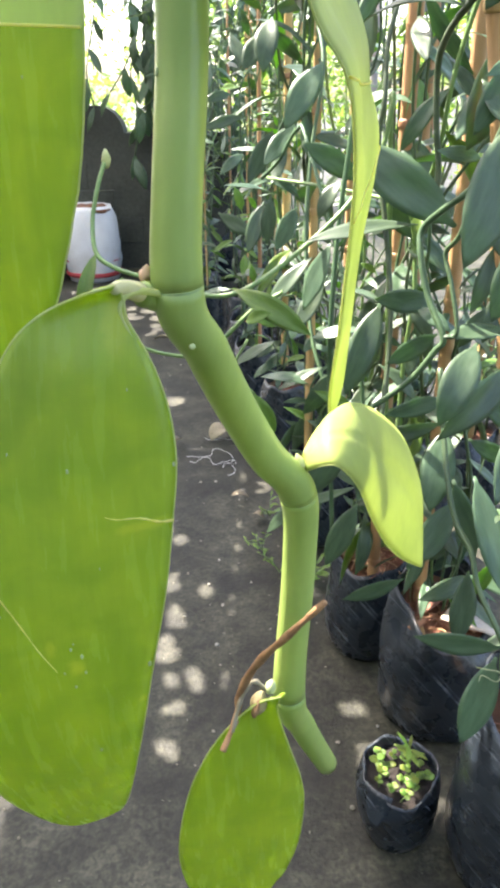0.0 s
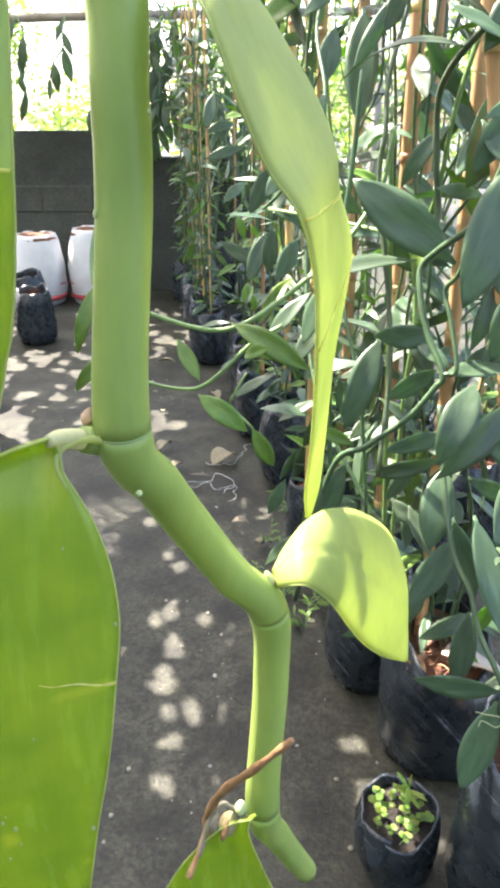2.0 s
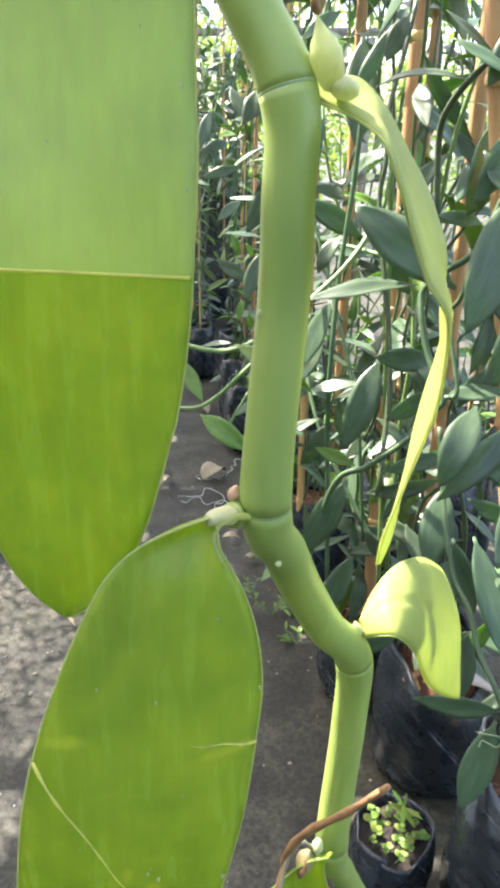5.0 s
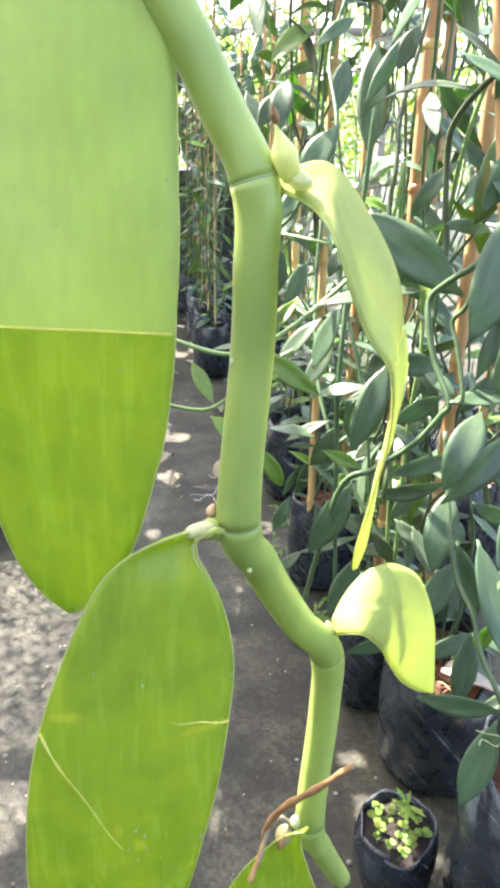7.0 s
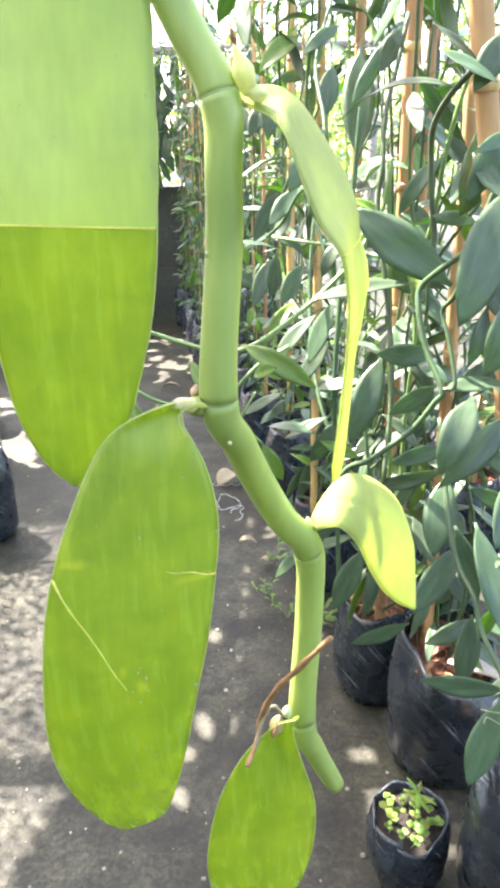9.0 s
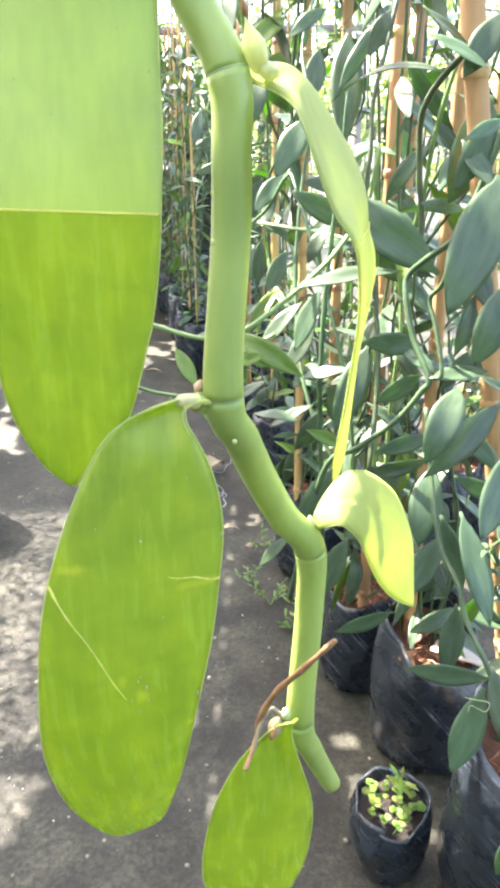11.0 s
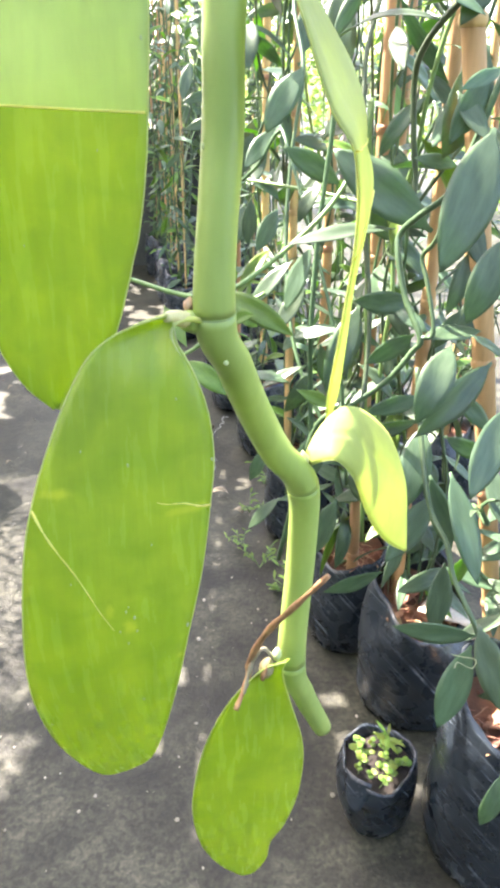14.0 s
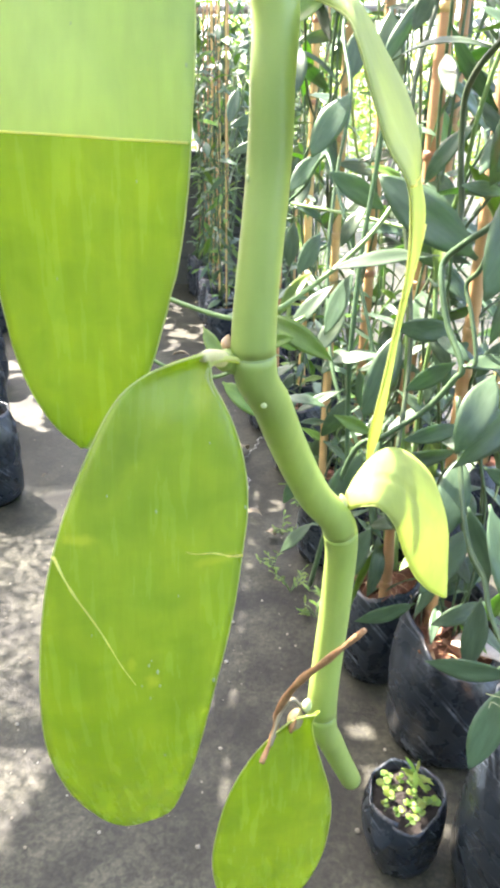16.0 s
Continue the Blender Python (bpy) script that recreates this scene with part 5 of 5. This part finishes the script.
def girth(i):
    """The stem's radius at a step along it: a little swollen at the nodes."""
    k = i / PER
    r = 0.0041 + 0.0004 * min(1, max(0, (k - 6) / 5))
    r -= 0.0009 * max(0.0, k - 14.3) / 1.7
    return r + sum(0.00030 * math.exp(-((k - q) / 0.30) ** 2) for q in NODES)


for a, b in zip((0, *NODES), (*NODES, len(STEM) - 1)):
    bm = tube(bmesh.new(), WHOLE[a * PER:b * PER + 1], lambda u, a=a, b=b: girth(a * PER + u * (b - a) * PER), 28, True, WAYS[a * PER:b * PER + 1])
    part("internode", mesh_of(bm, "internode", STEM_NEAR), vine)
for k in (3, 5, 8, 14):
    i = k * PER
    c, d = WHOLE[i], WAYS[i]
    line = [c + d * 0.00022 * (j / 3 - 1) for j in range(7)]
    part("node_ring", mesh_of(tube(bmesh.new(), line, lambda u, r=girth(i): r + 0.00003 * math.sin(math.pi * u), 28), "node_ring", NODE_RING), vine, "darker ring at a node")

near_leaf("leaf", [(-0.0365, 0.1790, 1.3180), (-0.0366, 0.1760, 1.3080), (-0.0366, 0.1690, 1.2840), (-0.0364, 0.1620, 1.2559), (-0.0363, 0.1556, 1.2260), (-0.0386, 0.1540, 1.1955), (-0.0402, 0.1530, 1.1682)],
          [(1, 0.07, 0), (1, 0.07, 0), (1, 0.05, 0)], 0.0188, LEAF_NEAR, vine, "large drooping green leaf with a crease across it", cracks=((0.617, -0.98, 0.617, 0.98),), sheen=(0.617, LEAF_SHEEN),
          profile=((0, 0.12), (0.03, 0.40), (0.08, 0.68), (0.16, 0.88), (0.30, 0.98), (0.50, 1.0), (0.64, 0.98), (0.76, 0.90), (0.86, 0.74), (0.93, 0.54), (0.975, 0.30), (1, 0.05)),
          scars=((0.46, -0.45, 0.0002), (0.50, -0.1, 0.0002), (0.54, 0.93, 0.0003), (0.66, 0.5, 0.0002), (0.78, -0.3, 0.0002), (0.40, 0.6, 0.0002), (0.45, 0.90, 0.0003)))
edge_leaf("leaf", [(-0.0151, 0.1504, 1.1894), (-0.0213, 0.1481, 1.1879), (-0.0267, 0.1461, 1.1856), (-0.0311, 0.1438, 1.1817), (-0.0351, 0.1410, 1.1745), (-0.0386, 0.1379, 1.1661), (-0.0416, 0.1352, 1.1574),
                   (-0.0442, 0.1327, 1.1470), (-0.0460, 0.1310, 1.1341), (-0.0477, 0.1312, 1.1171), (-0.0482, 0.1339, 1.1020), (-0.0472, 0.1409, 1.0825), (-0.0448, 0.1529, 1.0599), (-0.0418, 0.1624, 1.0453)],
          [(-0.0145, 0.1508, 1.1884), (-0.0141, 0.1505, 1.1865), (-0.0136, 0.1497, 1.1839), (-0.0117, 0.1493, 1.1804), (-0.0093, 0.1488, 1.1751), (-0.0073, 0.1477, 1.1680), (-0.0065, 0.1461, 1.1595),
           (-0.0074, 0.1441, 1.1496), (-0.0093, 0.1420, 1.1350), (-0.0127, 0.1417, 1.1179), (-0.0183, 0.1465, 1.0902), (-0.0266, 0.1606, 1.0561), (-0.0330, 0.1640, 1.0469), (-0.0410, 0.1626, 1.0452)],
          LEAF_NEAR, vine, "broad glossy green leaf with scratches and pale scars", 0.10, funnel=0.75,
          cracks=((0.538, 1.0, 0.512, 0.36), (0.49, -0.99, 0.665, 0.02)),
          scars=((0.44, -0.02, 0.0003), (0.755, 0.5, 0.0004), (0.685, 0.95, 0.0005), (0.80, -0.86, 0.0003), (0.57, 0.35, 0.0002), (0.33, 0.6, 0.0002), (0.645, 0.13, 0.0003), (0.655, 0.24, 0.0004),
                 (0.672, 0.29, 0.0003), (0.668, 0.09, 0.00025), (0.684, 0.20, 0.0003), (0.46, 0.97, 0.0003), (0.87, -0.1, 0.0003), (0.64, 0.15, 0.0002), (0.91, 0.55, 0.0002), (0.60, -0.5, 0.0002), (0.40, -0.6, 0.0002)))
edge_leaf("leaf", [(0.0125, 0.1840, 1.0690), (0.0063, 0.1834, 1.0673), (-0.0007, 0.1824, 1.0607), (-0.0071, 0.1819, 1.0509), (-0.0136, 0.1825, 1.0338), (-0.0181, 0.1852, 1.0101), (-0.0192, 0.1891, 0.9903), (-0.0170, 0.1967, 0.9640),
                   (-0.0107, 0.2065, 0.9383), (-0.0028, 0.2148, 0.9200)],
          [(0.0137, 0.1855, 1.0690), (0.0117, 0.1849, 1.0659), (0.0123, 0.1858, 1.0591), (0.0157, 0.1884, 1.0442), (0.0190, 0.1913, 1.0294), (0.0203, 0.1942, 1.0137), (0.0191, 0.1986, 0.9905), (0.0150, 0.2035, 0.9681),
           (0.0097, 0.2069, 0.9524), (0.0084, 0.2127, 0.9341), (0.0037, 0.2160, 0.9205), (-0.0020, 0.2150, 0.9196)],
          LEAF_NEAR, vine, "smaller oval green leaf near the cut end", 0.08, funnel=0.5, scars=((0.55, 0.3, 0.0002), (0.7, -0.9, 0.0004), (0.4, -0.4, 0.0002), (0.93, 0.4, 0.0003)))
edge_leaf("leaf", [(-0.0012, 0.1655, 1.2503), (0.0050, 0.1630, 1.2478), (0.0084, 0.1555, 1.2448), (0.0106, 0.1530, 1.2400), (0.0132, 0.1540, 1.2332), (0.0166, 0.1570, 1.2258), (0.0214, 0.1603, 1.2188), (0.0240, 0.1690, 1.2070), (0.0248, 0.1778, 1.1946),
                   (0.0255, 0.1930, 1.1780), (0.0257, 0.2090, 1.1590), (0.0254, 0.2200, 1.1440), (0.0262, 0.2270, 1.1330)],
          [(-0.0008, 0.1675, 1.2524), (0.0036, 0.1740, 1.2538), (0.0090, 0.1870, 1.2540), (0.0147, 0.1970, 1.2500), (0.0197, 0.1995, 1.2432), (0.0244, 0.1995, 1.2360), (0.0284, 0.2015, 1.2272), (0.0298, 0.2045, 1.2192), (0.0332, 0.2095, 1.2068),
           (0.0312, 0.2160, 1.1850), (0.0302, 0.2220, 1.1600), (0.0293, 0.2250, 1.1440), (0.0273, 0.2280, 1.1330)],
          LEAF_YELLOW, vine, "narrow curling yellow-green leaf creased across twice", 0.0, 0.01, cracks=((0.50, -0.97, 0.583, 0.97), (0.667, -0.97, 0.668, 0.97)))
edge_leaf("leaf", [(0.0182, 0.1930, 1.1338), (0.0222, 0.1900, 1.1368), (0.0260, 0.1892, 1.1368), (0.0315, 0.1945, 1.1283), (0.0375, 0.2085, 1.1110), (0.0440, 0.2210, 1.0950), (0.0520, 0.2330, 1.0810), (0.0606, 0.2425, 1.0712)],
          [(0.0175, 0.1950, 1.1375), (0.0206, 0.2010, 1.1405), (0.0250, 0.2055, 1.1440), (0.0310, 0.2120, 1.1440), (0.0410, 0.2300, 1.1335), (0.0530, 0.2510, 1.1150), (0.0600, 0.2580, 1.0960), (0.0612, 0.2435, 1.0714)],
          LEAF_YELLOW, vine, "folded sunlit yellow-green leaf", 0.22, 0.05, scars=((0.5, 0.2, 0.0002), (0.62, -0.2, 0.0002), (0.7, 0.3, 0.0002), (0.45, -0.3, 0.0002)))
part("dry_root", tube_mesh("dry_root", spline([(0.0219, 0.1664, 1.1148), (0.0137, 0.1704, 1.1017), (0.0061, 0.1784, 1.0855), (0.0014, 0.1844, 1.0697), (0.0005, 0.1842, 1.0618), (-0.0031, 0.1764, 1.0568)], 6),
                           lambda u: 0.0007 + 0.0004 * math.sin(3 * u) + 0.00015 * math.sin(40 * u), DRY, 8), vine, "dry brown aerial root")


part("dry_root", tube_mesh("dry_root", spline([(0.0085, 0.1868, 1.0690), (0.0050, 0.1840, 1.0745), (0.0015, 0.1830, 1.0680), (-0.0005, 0.1800, 1.0600)], 6),
                           lambda u: 0.0006 + 0.00015 * math.sin(30 * u), LITTER, 7), vine, "greyish dry strip at the node")


def blob(name, at, size, mat, label="", axis=(0, 0, 1), pinch=0.0):
    q = Vector(axis).to_track_quat("Z", "Y").to_matrix().to_4x4()
    return part(name, blob_mesh(name, size, mat, pinch, at[0] * 300), vine, label, Matrix.Translation(at) @ q)


blob("bud", (0.0066, 0.1858, 1.0655), (0.0030, 0.0024, 0.0036), BUD, "rounded yellow-brown bud", (0.3, 0, 1), 0.4)
blob("bud_scale", (0.0058, 0.1838, 1.0650), (0.0019, 0.0010, 0.0031), DRY, "dry brown bud scale", (0.3, 0, 1), 0.4)
blob("bud_scale", (0.0098, 0.1866, 1.0702), (0.0019, 0.0015, 0.0023), SCAR, "whitish bud scale", (0.2, 0, 1), 0.3)
blob("bud", (-0.0118, 0.1592, 1.1893), (0.0011, 0.0011, 0.0016), NUB, "small pinkish brown bud", (0.3, 0, 1), 0.3)
blob("bud", (0.0006, 0.1632, 1.2558), (0.0027, 0.0022, 0.0050), PALE, "pale pointed bud", (-0.34, -0.25, 1), 0.82)
blob("collar", (0.0036, 0.1640, 1.2516), (0.0030, 0.0022, 0.0017), PALE, "fleshy pale collar at the leaf base", (0.2, 0, 1), 0.2)
blob("bud", (0.0150, 0.1930, 1.1330), (0.0018, 0.0018, 0.003), PALE, "pale bud", (-0.2, 0, 1), 0.5)
blob("bud_tip", (-0.0012, 0.1627, 1.2620), (0.0007, 0.0007, 0.0018), DRY, "dry brown bud tip", (-0.30, -0.25, 1), 0.6)
blob("scar", (-0.0040, 0.1566, 1.1771), (0.0006, 0.0006, 0.0004), SCAR, "white speck on the stem", (0, -1, 0.3))
blob("scar", (0.0005, 0.1600, 1.2330), (0.0003, 0.0004, 0.0003), SCAR, "", (0, -1, 0.3))
blob("scar", (-0.0080, 0.1600, 1.2200), (0.0004, 0.0007, 0.0003), SCAR, "", (-0.6, -1, 0.3))
part("petiole", tube_mesh("petiole", spline([(-0.0065, 0.1604, 1.1850), (-0.0088, 0.1598, 1.1852), (-0.0108, 0.1585, 1.1857), (-0.0122, 0.1568, 1.1864)], 5), lambda u: 0.0032 - 0.0010 * u, STEM_NEAR, 14), vine, "short grey-green leaf stalk")
part("sheath", tube_mesh("sheath", spline([(-0.0124, 0.1558, 1.1869), (-0.0135, 0.1538, 1.1878), (-0.0147, 0.1519, 1.1886), (-0.0157, 0.1503, 1.1888)], 5), lambda u: 0.0017 - 0.0008 * u * u, SHEATH, 14), vine, "whitish leaf sheath")
part("leaf_margin", tube_mesh("leaf_margin", spline([(-0.0080, 0.1565, 1.1862), (-0.0113, 0.1545, 1.1874), (-0.0139, 0.1515, 1.1873), (-0.0147, 0.1502, 1.1853), (-0.0137, 0.1494, 1.1826), (-0.0119, 0.1490, 1.1795)], 6), lambda u: 0.0007 - 0.00045 * u, RIM, 10), vine, "yellowish margin at the leaf neck")
blob("bud", (0.0166, 0.193, 1.1361), (0.0013, 0.0013, 0.0024), PALE, "pale bud beside the folded leaf", (-0.3, 0, 1), 0.4)
blob("bud", (0.0192, 0.1955, 1.1369), (0.0011, 0.0011, 0.0018), NUB, "small pinkish brown bud", (0.2, 0, 1), 0.3)
